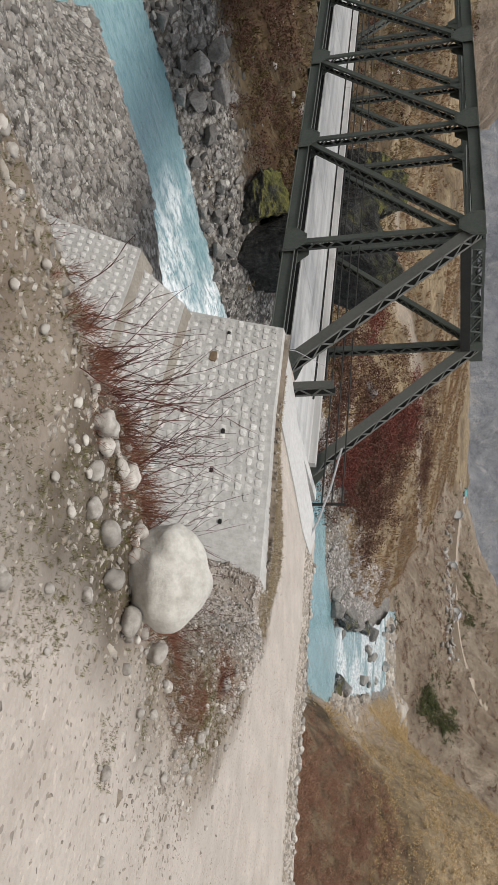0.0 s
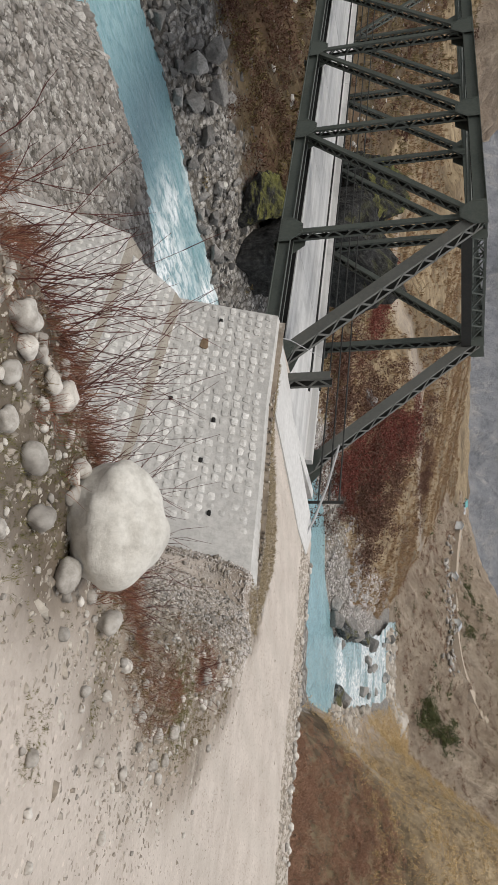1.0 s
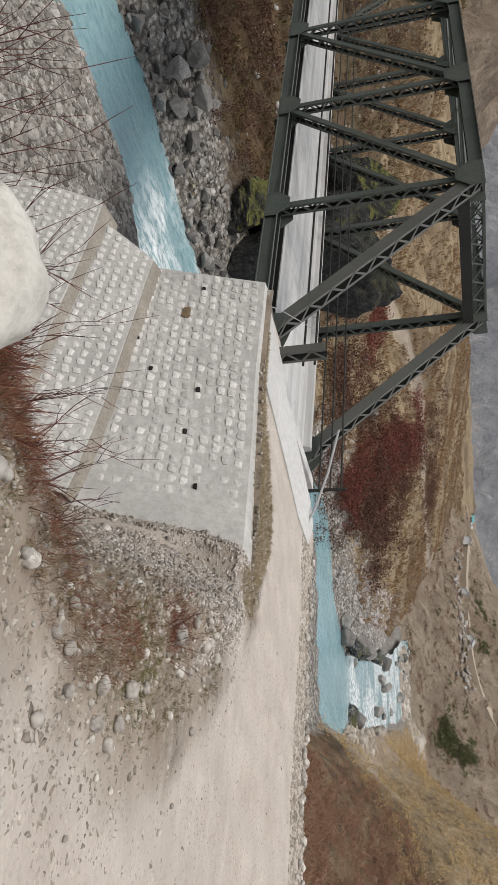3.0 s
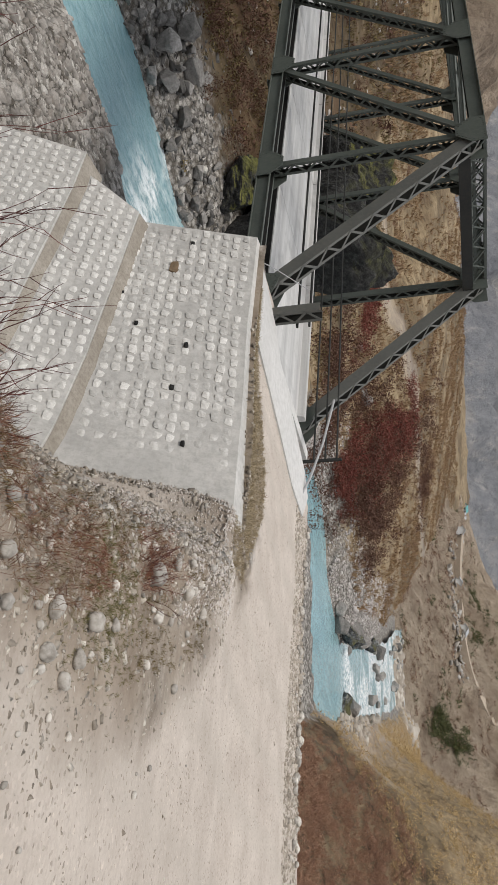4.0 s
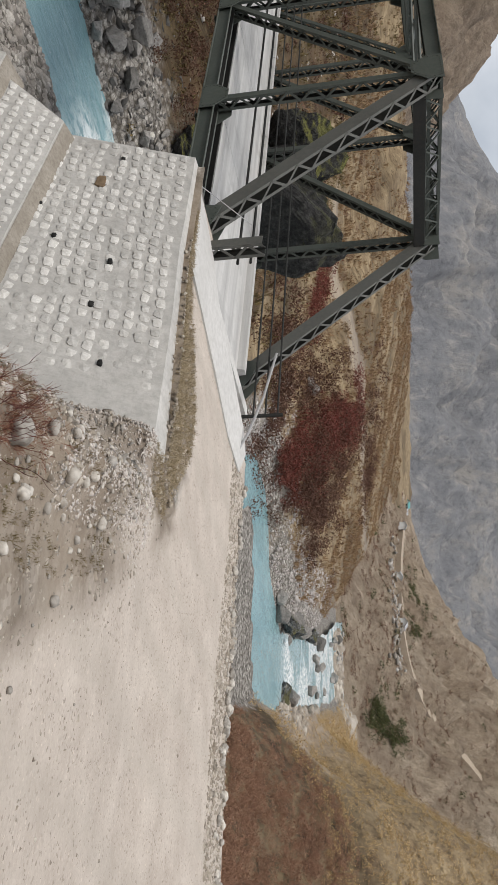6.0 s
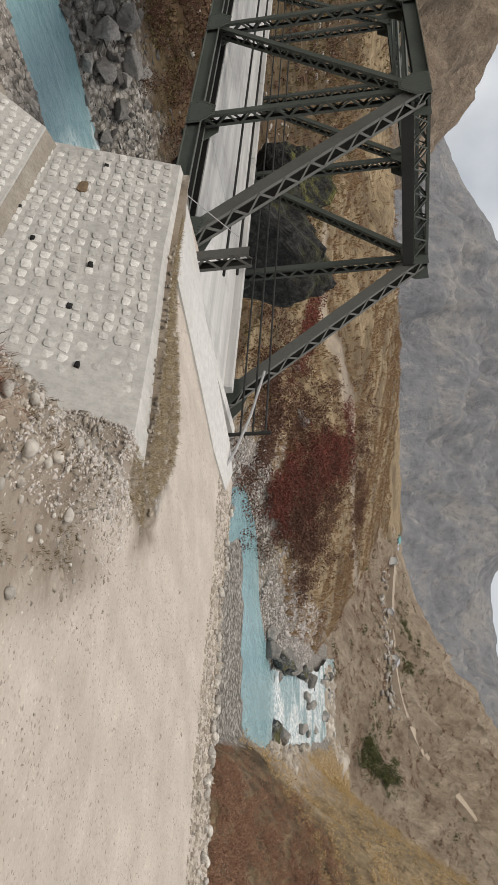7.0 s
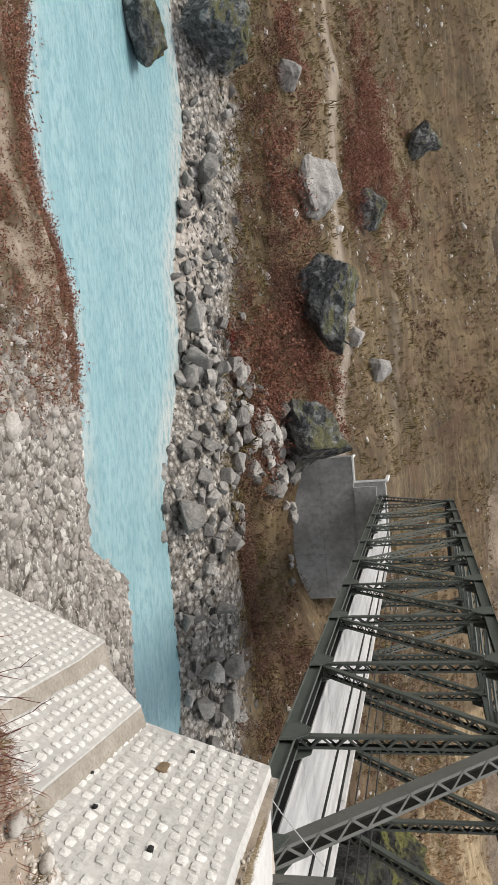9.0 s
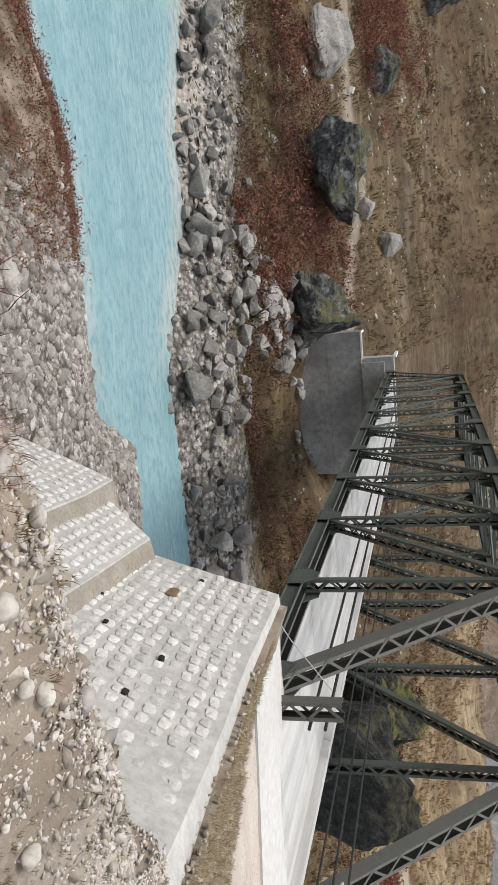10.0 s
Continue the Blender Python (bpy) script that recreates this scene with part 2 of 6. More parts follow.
LEAF_FOOT = island_stone("dusky_rust_growth", (0.20, 0.105, 0.07), (0.34, 0.19, 0.125), (0.42, 0.26, 0.165), (0.26, 0.14, 0.095))
LEAF_OCHRE = island_stone("straw_stems", (0.12, 0.08, 0.04), (0.21, 0.148, 0.075), (0.27, 0.205, 0.11), (0.15, 0.10, 0.048))
LEAF_CRIMSON = island_stone("crimson_leaves", (0.15, 0.04, 0.03), (0.25, 0.066, 0.05), (0.12, 0.05, 0.036), (0.19, 0.05, 0.04), (0.16, 0.085, 0.055))
LEAF_GREEN = island_stone("dull_green_stems", (0.05, 0.06, 0.025), (0.09, 0.10, 0.04), (0.14, 0.13, 0.05))
STEM_DARK = island_stone("dark_red_stems", (0.06, 0.02, 0.018), (0.13, 0.042, 0.036), (0.09, 0.034, 0.03), (0.17, 0.065, 0.052))


def ground_material():
    """Region weights R sand road, G dry growth, B gravel, alpha golden grass in the growth, the rest brown soil."""
    mat, n, l, b = material("ground", 0.95)
    v = position(n, l)
    at = n.new("ShaderNodeVertexColor")
    at.layer_name = "region"
    sep = n.new("ShaderNodeSeparateColor")
    l.new(at.outputs["Color"], sep.inputs["Color"])
    f_big, f_mid, f_fine = noise_tex(n, l, v, 0.12, 5), noise_tex(n, l, v, 1.1, 6, 0.65), noise_tex(n, l, v, 14.0, 5, 0.7)
    soil = ramp(n, l, f_mid, (0.3, (0.20, 0.155, 0.115)), (0.5, (0.29, 0.235, 0.18)), (0.7, (0.39, 0.335, 0.27)))
    sand = ramp(n, l, f_mid, (0.3, (0.425, 0.37, 0.32)), (0.7, (0.56, 0.50, 0.44)))
    vs = n.new("ShaderNodeTexVoronoi")
    vs.inputs["Scale"].default_value = 34.0
    l.new(v, vs.inputs["Vector"])
    grit = ramp(n, l, vs.outputs["Color"], (0.07, (0.42, 0.40, 0.37)), (0.18, (0.88, 0.87, 0.86)), (0.85, (1.0, 1.0, 1.0)), (0.97, (1.25, 1.24, 1.22)))
    sand = mixed(n, l, 0.8, sand, grit, "MULTIPLY")
    sand = mixed(n, l, ramp(n, l, f_fine, (0.55, (0, 0, 0)), (0.75, (0.6, 0.6, 0.6))), sand, (0.33, 0.29, 0.25))
    track = n.new("ShaderNodeTexWave")
    track.wave_type, track.bands_direction = "BANDS", "Y"
    track.inputs["Scale"].default_value, track.inputs["Distortion"].default_value, track.inputs["Detail"].default_value = 0.22, 3.0, 3.0
    l.new(v, track.inputs["Vector"])
    sand = mixed(n, l, ramp(n, l, track.outputs["Fac"], (0.6, (0, 0, 0)), (0.9, (0.3, 0.3, 0.3))), sand, (0.40, 0.36, 0.31))
    f_patch = noise_tex(n, l, v, 0.3, 7, 0.72)
    grow = ramp(n, l, mixed(n, l, 0.5, f_mid, f_patch), (0.36, (0.016, 0.010, 0.006)), (0.45, (0.05, 0.033, 0.017)), (0.54, (0.10, 0.069, 0.034)), (0.64, (0.19, 0.14, 0.073)))
    streak = noise_tex(n, l, position(n, l, (0.10, 0.9, 0.9)), 0.9, 6, 0.7)
    grow = mixed(n, l, ramp(n, l, streak, (0.46, (0, 0, 0)), (0.62, (0.5, 0.5, 0.5))), grow, (0.15, 0.11, 0.062))
    f_red = noise_tex(n, l, v, 0.16, 5, 0.65)
    grow = mixed(n, l, ramp(n, l, f_red, (0.52, (0, 0, 0)), (0.62, (0.6, 0.6, 0.6))), grow, (0.075, 0.035, 0.02))
    f_hue = noise_tex(n, l, v, 0.06, 5)
    grow = mixed(n, l, ramp(n, l, f_hue, (0.46, (0, 0, 0)), (0.6, (0.4, 0.4, 0.4))), grow, (0.13, 0.092, 0.042))
    grow = mixed(n, l, ramp(n, l, f_big, (0.5, (0, 0, 0)), (0.72, (0.5, 0.5, 0.5))), grow, (0.15, 0.075, 0.045))
    blade = noise_tex(n, l, position(n, l, (0.16, 1.1, 1.1)), 1.3, 8, 0.75)
    dry = ramp(n, l, mixed(n, l, 0.45, blade, f_patch), (0.36, (0.095, 0.066, 0.040)), (0.46, (0.195, 0.142, 0.083)), (0.54, (0.28, 0.212, 0.126)), (0.64, (0.38, 0.30, 0.19)))
    grow = mixed(n, l, 1.0, grow, (0.66, 0.65, 0.64), "MULTIPLY")
    grow = mixed(n, l, at.outputs["Alpha"], grow, dry)
    thread = noise_tex(n, l, position(n, l, (0.035, 1.6, 1.6)), 0.8, 7, 0.7)
    grow = mixed(n, l, ramp(n, l, thread, (0.54, (0, 0, 0)), (0.62, (0.5, 0.5, 0.5))), grow, (0.16, 0.122, 0.075))
    grow = mixed(n, l, ramp(n, l, thread, (0.38, (0.6, 0.6, 0.6)), (0.46, (0, 0, 0))), grow, (0.045, 0.031, 0.018))
    vor, vor2 = n.new("ShaderNodeTexVoronoi"), n.new("ShaderNodeTexVoronoi")
    vor.inputs["Scale"].default_value, vor2.inputs["Scale"].default_value = 2.6, 17.0
    l.new(v, vor2.inputs["Vector"])
    l.new(v, vor.inputs["Vector"])
    pebble = ramp(n, l, vor.outputs["Color"], (0.1, (0.15, 0.14, 0.13)), (0.6, (0.31, 0.295, 0.275)), (0.95, (0.48, 0.465, 0.44)))
    gap = ramp(n, l, vor.outputs["Distance"], (0.35, (1, 1, 1)), (0.75, (0.35, 0.33, 0.30)))
    pebble = mixed(n, l, 1.0, pebble, gap, "MULTIPLY")
    small = ramp(n, l, vor2.outputs["Color"], (0.1, (0.55, 0.54, 0.52)), (0.6, (0.95, 0.94, 0.92)), (0.95, (1.5, 1.48, 1.44)))
    pebble = mixed(n, l, 1.0, pebble, small, "MULTIPLY")
    c = mixed(n, l, sep.outputs["Green"], soil, grow)
    c = mixed(n, l, sep.outputs["Blue"], c, pebble)
    c = mixed(n, l, sep.outputs["Red"], c, sand)
    l.new(c, b.inputs["Base Color"])
    bumped(n, l, b, mixed(n, l, 0.5, f_fine, f_mid), 0.6, 0.06)
    return mat


def water_material():
    mat, n, l, b = material("glacial_water", 0.18)
    b.inputs["Specular IOR Level"].default_value = 0.5
    v = position(n, l, (0.35, 1.0, 1.0))
    f1, f2 = noise_tex(n, l, v, 0.35, 3), noise_tex(n, l, v, 2.2, 6, 0.7)
    c = ramp(n, l, f1, (0.3, (0.17, 0.315, 0.345)), (0.7, (0.24, 0.395, 0.42)))
    at = n.new("ShaderNodeVertexColor")
    at.layer_name = "foam"
    spread = ramp(n, l, noise_tex(n, l, position(n, l, 0.11), 1.0, 4), (0.40, (0.12, 0.12, 0.12)), (0.54, (1, 1, 1)))
    foam = mixed(n, l, 1.0, spread, ramp(n, l, f2, (0.36, (0, 0, 0)), (0.5, (1, 1, 1))), "MULTIPLY")
    depth = n.new("ShaderNodeSeparateColor")
    l.new(at.outputs["Color"], depth.inputs["Color"])
    c = mixed(n, l, ramp(n, l, depth.outputs["Green"], (0.0, (0, 0, 0)), (1.0, (0.8, 0.8, 0.8))), c, (0.42, 0.435, 0.41))
    foam = mixed(n, l, 1.0, foam, depth.outputs["Red"], "MULTIPLY")
    c = mixed(n, l, foam, c, (0.92, 0.95, 0.95))
    # Dark ripple troughs and pale sparkle are put into the water's colour.
    f3 = noise_tex(n, l, position(n, l, (0.7, 1.2, 1.0)), 1.6, 5, 0.6)
    c = mixed(n, l, ramp(n, l, f3, (0.38, (0.8, 0.8, 0.8)), (0.52, (0, 0, 0))), c, (0.165, 0.30, 0.335))
    f4 = noise_tex(n, l, position(n, l, (0.9, 1.3, 1.0)), 3.2, 5, 0.65)
    c = mixed(n, l, ramp(n, l, f4, (0.64, (0, 0, 0)), (0.74, (0.45, 0.45, 0.45))), c, (0.70, 0.80, 0.82))
    l.new(c, b.inputs["Base Color"])
    bumped(n, l, b, mixed(n, l, 0.5, f2, f3), 0.7, 0.22)
    return mat


def mountain_material(name, dark, mid, light, scale=1.0):
    """Bare rock with gullies, ledges and scree streaks."""
    mat, n, l, b = material(name, 1.0)
    v = position(n, l, 0.006 * scale)
    w = position(n, l, (0.02 * scale, 0.02 * scale, 0.004 * scale))
    f1, f2, f3 = noise_tex(n, l, v, 0.8, 9, 0.68), noise_tex(n, l, w, 1.2, 8, 0.72), noise_tex(n, l, v, 7.0, 7, 0.75)
    c = ramp(n, l, mixed(n, l, 0.45, f1, f2), (0.38, dark), (0.5, mid), (0.6, light))
    c = mixed(n, l, ramp(n, l, f3, (0.34, (0.6, 0.6, 0.6)), (0.5, (0, 0, 0))), c, tuple(0.6 * k for k in dark))
    c = mixed(n, l, ramp(n, l, f2, (0.56, (0, 0, 0)), (0.68, (0.6, 0.6, 0.6))), c, tuple(1.3 * k for k in light))
    l.new(c, b.inputs["Base Color"])
    bumped(n, l, b, mixed(n, l, 0.5, f2, f3), 1.0, 14.0)
    return mat


# ---- ground ----
WATER = -12.5
ROAD = [(-60, -13.0), (-30, -12.6), (-18, -12.5), (-14, -12.5), (-12, -12.75), (-10.8, -12.95), (-9.9, -12.85), (-9, -12.35), (-8, -11.8), (-7.2, -11.45), (-5.6, -10.7), (-4.2, -9.9), (-3.3, -9.3), (5.7, -7.0),
        (5.75, -10), (6.6, -13.2), (10.3, -17), (16, -23), (20, -60), (-60, -60)]
VERGE = [(-2.3, -0.5), (-1.5, -1.5), (-1.05, -2.5), (-0.5, -4.0), (-0.3, -5.6), (-0.6, -7.0), (-1.7, -8.8), (-3.6, -9.6), (-2.8, -7.0)]
APPROACH = [(-2.1, -8.2), (-2.0, 0.0), (5.9, 0.0), (5.7, -3), (5.35, -6), (5.25, -9)]


def near_shore(x):
    return 2.6 * fbm(x * 0.13, 0 * x, 3, 91) * smooth(80, 98, np.asarray(x, float)) + np.interp(x, [-200, -60, -30, -24, -19, -16, -3, -0.5, 3.5, 7, 11, 14, 19, 30, 50, 62, 69, 71.5, 73.5, 75, 78, 84, 92, 97, 105, 122, 140, 171, 207, 300], [14, 17, 20.6, 19.5, 20.2, 22.6, 22.5, 26.8, 26.4, 24.3, 21.8, 21, 21, 20, 22, 32, 38, 37, 31, 24, 16.5, 15.5, 17, 20.5, 25, 28.5, 34, 46, 60, 88])


def far_shore(x):
    return 2.0 * fbm(x * 0.11, 0 * x, 3, 93) * smooth(80, 98, np.asarray(x, float)) + np.interp(x, [-200, -60, -42, -33, -20, -14, -4, 8, 14, 21, 27, 45, 60, 70, 78, 82, 85, 93, 97, 110, 137, 171, 209, 300], [60, 50, 45, 46, 40, 40, 33.4, 34, 32.4, 30.8, 30.0, 31, 37, 45, 44.5, 43, 36, 33.5, 31.5, 36.5, 47, 61, 82, 120])


def road_height(x, y):
    z = np.interp(x, [-60, -18, -15, -13, -11, -8.4, -6, -3.7, -1.4, 4, 30], [9, 3.95, 3.6, 3.3, 2.95, 2.5, 2.07, 1.72, 1.32, 1.05, 0.6])
    return z + smooth(-7, -2.5, y) * smooth(-3, -1, x) * (0.95 - z) - 0.4 * smooth(-0.35, 0.0, y + 0.58 + 0.291 * x) * smooth(0.0, 0.4, x)


def edge(x):
    """The y of the road's edge above the bank."""
    return np.interp(x, [p[0] for p in ROAD[:13]], [p[1] for p in ROAD[:13]])


def berm_height(x, y):
    """A low ridge of pushed-up gravel along the road's edge before the wall."""
    along = smooth(-8.0, -7.0, x) * smooth(-3.6, -4.6, x)
    return along * 0.27 * np.exp(-((y - edge(x) - 0.05) / 0.42) ** 2) * (1 + 0.8 * fbm(x * 1.7, y * 1.7, 3, 27))


def ground_height(x, y):
    x, y = np.asarray(x, float), np.asarray(y, float)
    top = road_height(x, y) + 0.05 * fbm(x * 0.8, y * 0.8, 4, 3) + 0.03 * fbm(x * 4, y * 4, 3, 5)
    top = top + np.maximum(0, -21 - y) * 0.7
    d = outside(x, y, ROAD)
    nat = top - (1.15 + 0.5 * smooth(-9, -6.5, x) * smooth(-4, 0.5, -y - 5)) * np.maximum(0, d - 0.3) - 0.25 * d - 1.4 * np.maximum(0, d - 1.2) * smooth(-9, -7, x) + 0.5 * smooth(0.5, 4, d) * fbm(x * 0.5, y * 0.5, 4, 8)
    nat = nat + berm_height(x, y)
    ramp = 1.42 - np.maximum(0, -2.9 - x) / 0.55 - 2.6 * np.maximum(0, y + 7.95) - 0.35 * np.maximum(0, -9.4 - y) + 0.25 * fbm(x * 1.3, y * 1.3, 4, 19)
    nat = np.where((x < -1.9) & (y < -6.5) & (y > -11.5), np.maximum(nat, ramp), nat)
    app = top - 6.0 * outside(x, y, APPROACH)
    ns, fs = near_shore(x), far_shore(x)
    a, q = ns - y, y - fs
    spit = smooth(40, 52, x) * smooth(92, 84, x)
    rim = a * (1 - spit) + np.minimum(a, 12.0 - y) * spit
    low = WATER - 0.25 + np.clip(rim, 0, 9) * (0.42 - 0.34 * smooth(84, 96, x) * smooth(160, 120, x)) + np.clip(rim - 9, 0, 400) * 0.05
    low = np.maximum(low, WATER - 0.3 + spit * (0.55 * smooth(0, 2.5, a) + 0.3 * fbm(x * 0.6, y * 0.6, 3, 15)))
    low = low + 0.5 * smooth(0, 6, a) * fbm(x * 0.3, y * 0.3, 5, 11)
    spur = (1 - smooth(8, 15, y) * smooth(126, 112, x) * smooth(84, 92, x)) * np.exp(-((x - 131) / 42) ** 2 - (y / 15) ** 2)
    low = low + 13 * np.exp(-((x - 165) / 36) ** 2 - ((y - 18) / 11) ** 2)
    low = low + 38 * spur * (1 + 0.3 * fbm(x * 0.06, y * 0.06, 4, 13))
    # Land is cut down along a line of sight, to fit the camera's view.
    sight_cut = (2.6 + (x - 40) * 0.334 - y) * 0.95
    low = np.where(x > 30, np.minimum(low, WATER + 0.3 + 1.3 * np.maximum(0, sight_cut + 1.5 * fbm(x * 0.15, y * 0.15, 3, 63)) + 60 * smooth(100, 118, x)), low)
    rise = np.clip(q, 0, 5) * 0.45 + np.clip(q - 5, 0, 9) * 0.25 + np.clip(q - 14, 0, 500) * 0.215
    west = smooth(70, 5, x - 0.30 * q)
    rise = rise + west * np.clip(q - 85, 0, 900) * 0.42
    crest = np.interp(x, [-300, -60, -20, 10, 30, 60, 300], [60, 38.2, 33.7, 30.0, 28.7, 23.0, 30.0]) + 3.0 * fbm(x * 0.06, y * 0.0, 4, 29)
    rise = np.where(rise > crest, crest - 0.35 * (rise - crest), rise)
    dip = 3.2 * np.exp(-((x - 3) / 9) ** 2) * smooth(7, 15, q) * smooth(31, 26.5, q)
    far = WATER - 0.2 + rise - dip + (0.5 + 0.03 * np.clip(q, 0, 200)) * smooth(0, 8, q) * fbm(x * 0.12, y * 0.12, 6, 21)
    nose = ((x - 165) * 141 - (y - 71) * 192) / 238.2
    far = np.maximum(far - 0.55 * np.maximum(0, nose + 6 * fbm(x * 0.05, y * 0.05, 3, 57)) * smooth(110, 150, x), WATER - 1.5 + 0 * x)
    bed = WATER - 0.3 - 0.5 * np.minimum(-a, -q)
    z = np.where(a > 0, np.maximum(np.maximum(nat, app), low), np.where(q > 0, far, np.minimum(bed, WATER - 0.2)))
    return z


def line_near(x, y, pts, width):
    best = np.full(np.shape(x), 1e9)
    for (ax, ay), (bx, by) in zip(pts, pts[1:]):
        dx, dy = bx - ax, by - ay
        u = np.clip(((x - ax) * dx + (y - ay) * dy) / (dx * dx + dy * dy), 0, 1)
        best = np.minimum(best, np.hypot(x - ax - u * dx, y - ay - u * dy))
    return smooth(width, width * 0.4, best)


def far_tracks(x, y, q):
    """Bare tracks on the other bank: a footpath, a ledge line and a dirt road."""
    w = 1.4 * fbm(x * 0.2, y * 0.2, 3, 35)
    path = line_near(x, y + w, [(-90, 88), (-56, 85), (-38, 81), (-28, 78.5), (-20, 80), (-12, 73), (-3, 66), (3, 64)], 2.2)
    ledge = 0.5 * line_near(x, y, [(-60, 112), (-29, 107), (-4, 92)], 1.2)
    road = 0.8 * line_near(x, y + 3 * w, [(60, 84), (95, 84), (130, 92), (170, 100), (235, 123), (300, 150)], 4.0)
    return np.clip(0.32 * path + 0.25 * ledge + 0.45 * road, 0, 1) * smooth(6, 14, q)


def graded(lo, hi, a, b, step, grow):
    """Lines from lo to hi, at even steps between a and b and ever wider outside."""
    mid = list(np.arange(a, b, step))
    s, v, up = step, b, []
    while v < hi:
        up.append(v)
        s *= 1 + grow
        v += s
    s, v, dn = step, a - step, []
    while v > lo:
        dn.append(v)
        s *= 1 + grow
        v -= s
    return np.array(dn[::-1] + mid + up)


def build_ground():
    xs, ys = graded(-700, 900, -19, 8, 0.2, 0.024), graded(-300, 900, -17, 0, 0.2, 0.02)
    X, Y = np.meshgrid(xs, ys, indexing="ij")
    Z = ground_height(X, Y)
    nx, ny = X.shape
    idx = np.arange(nx * ny).reshape(nx, ny)
    quads = np.stack([idx[:-1, :-1], idx[1:, :-1], idx[1:, 1:], idx[:-1, 1:]], -1).reshape(-1, 4)
    me = bpy.data.meshes.new("ground")
    me.vertices.add(nx * ny)
    me.vertices.foreach_set("co", np.stack([X, Y, Z], -1).ravel())
    me.loops.add(quads.size)
    me.loops.foreach_set("vertex_index", quads.ravel().astype(np.int32))
    me.polygons.add(len(quads))
    me.polygons.foreach_set("loop_start", np.arange(0, quads.size, 4, dtype=np.int32))
    me.update(calc_edges=True)
    me.polygons.foreach_set("use_smooth", [True] * len(me.polygons))
    d, a, q = outside(X, Y, ROAD), near_shore(X) - Y, Y - far_shore(X)
    n1, n2 = fbm(X * 0.7, Y * 0.7, 4, 31), fbm(X * 0.05, Y * 0.05, 4, 33)
    onroad = np.minimum(d, outside(X, Y, APPROACH) * 3)
    inner = np.interp(X, [-30, -16, -13.4, -10.5, -8, -6, -4.2, -2.5, -1.0], [-13.6, -14.0, -13.8, -13.9, -13.45, -12.5, -11.2, -9.9, -8.6])
    inner = np.where(X > -1.0, 5.0, inner + 0.35 * smooth(-9, -11, X))
    n3 = fbm(X * 2.6, Y * 2.6, 4, 37)
    verge = smooth(0.25, -0.1, outside(X, Y, VERGE) + 0.5 * n3 * (X < 0))
    sand = smooth(0.3, 0.0, onroad) * (1 - verge) * smooth(0.45, -0.35, Y - inner + 0.7 * n1 + 0.6 * n3)
    sand = np.where(q > 0, far_tracks(X, Y, q), sand)
    silt = smooth(-32, -27, X) * smooth(-14, -18, X) * smooth(4.2, 2.5, q + 2.5 * n1)
    sand = np.where(q > 0, np.maximum(sand, 0.4 * silt), sand)
    grow = np.where(q > 0, smooth(4, 8, q + 6 * n1), 0.25 + 0.75 * smooth(-0.12, 0.15, n1 + 0.3 * n2))
    grow = np.where((a > 0) & (X > 8), smooth(2, 9, a + 10 * n1), grow)
    nearwall = smooth(-6.2, -4.8, X) * smooth(-1.8, -2.4, X) * smooth(-11.2, -10.2, Y) * smooth(-7.0, -7.6, Y)
    sand = np.maximum(sand, 0.9 * nearwall * (1 - verge))
    low_bar = (a > 0) & (X > 45) & (Z < WATER + 1.3)
    gravel = np.where(q > 0, smooth(10, 5, q + 7 * n1), smooth(6, 10, d + 5 * n1) * smooth(-14, -9, X + 5 * n1) * smooth(16, 9, X))
    gravel = np.where((a > 0) & (d < 6), 0.5 * smooth(-0.12, 0.2, n1) + 0.15 + 0.5 * smooth(-9, -6, X) * smooth(-0.3, 0.1, n3 + 0.2), gravel)
    grow = np.where((a > 0) & (d < 6) & (X < 6), grow * (1 - 0.7 * smooth(-10.5, -8.5, X)) * 0.8, grow)
    gravel = np.where((q > 0) & (X > 70), gravel + smooth(0.02, 0.12, n2) * smooth(20, 8, q), gravel)
    gravel = np.where((d <= 0.6) & (a > 0) & (X < 2), gravel * 0.3, gravel)
    grow, gravel = np.where(low_bar, 0.1, grow), np.where(low_bar, 1.0, gravel)
    grow, gravel = np.where(outside(X, Y, VERGE) <= 0, 0.35, grow), np.where(outside(X, Y, VERGE) <= 0, 0.15, gravel)
    n4 = fbm(X * 0.025, Y * 0.09, 5, 131)
    gold = np.where(q > 0, (0.03 + 0.24 * smooth(-0.06, 0.14, n4 + 0.4 * n1)) * smooth(9, 22, q), 0.0)
    gold = np.where((q > 0) & (X > 45), 0.35 + 0.65 * smooth(-0.12, 0.08, n4 + 0.3 * n1), gold)
    gold = np.where((a > 0) & (X > 24), np.maximum(0.45 * smooth(-0.1, 0.1, n1), smooth(0, 14, X - 78 + 0.5 * Y + 10 * n1)), gold)
    col = np.stack([sand, np.clip(grow, 0, 1), np.clip(gravel, 0, 1), np.clip(gold, 0, 1)], -1)
    att = me.color_attributes.new("region", "FLOAT_COLOR", "POINT")
    att.data.foreach_set("color", col.astype(np.float32).ravel())
    me.materials.append(ground_material())
    return tagged(new("ground", me), "sandy road, stony slopes and dry brown valley sides", "ground", kind="structure")


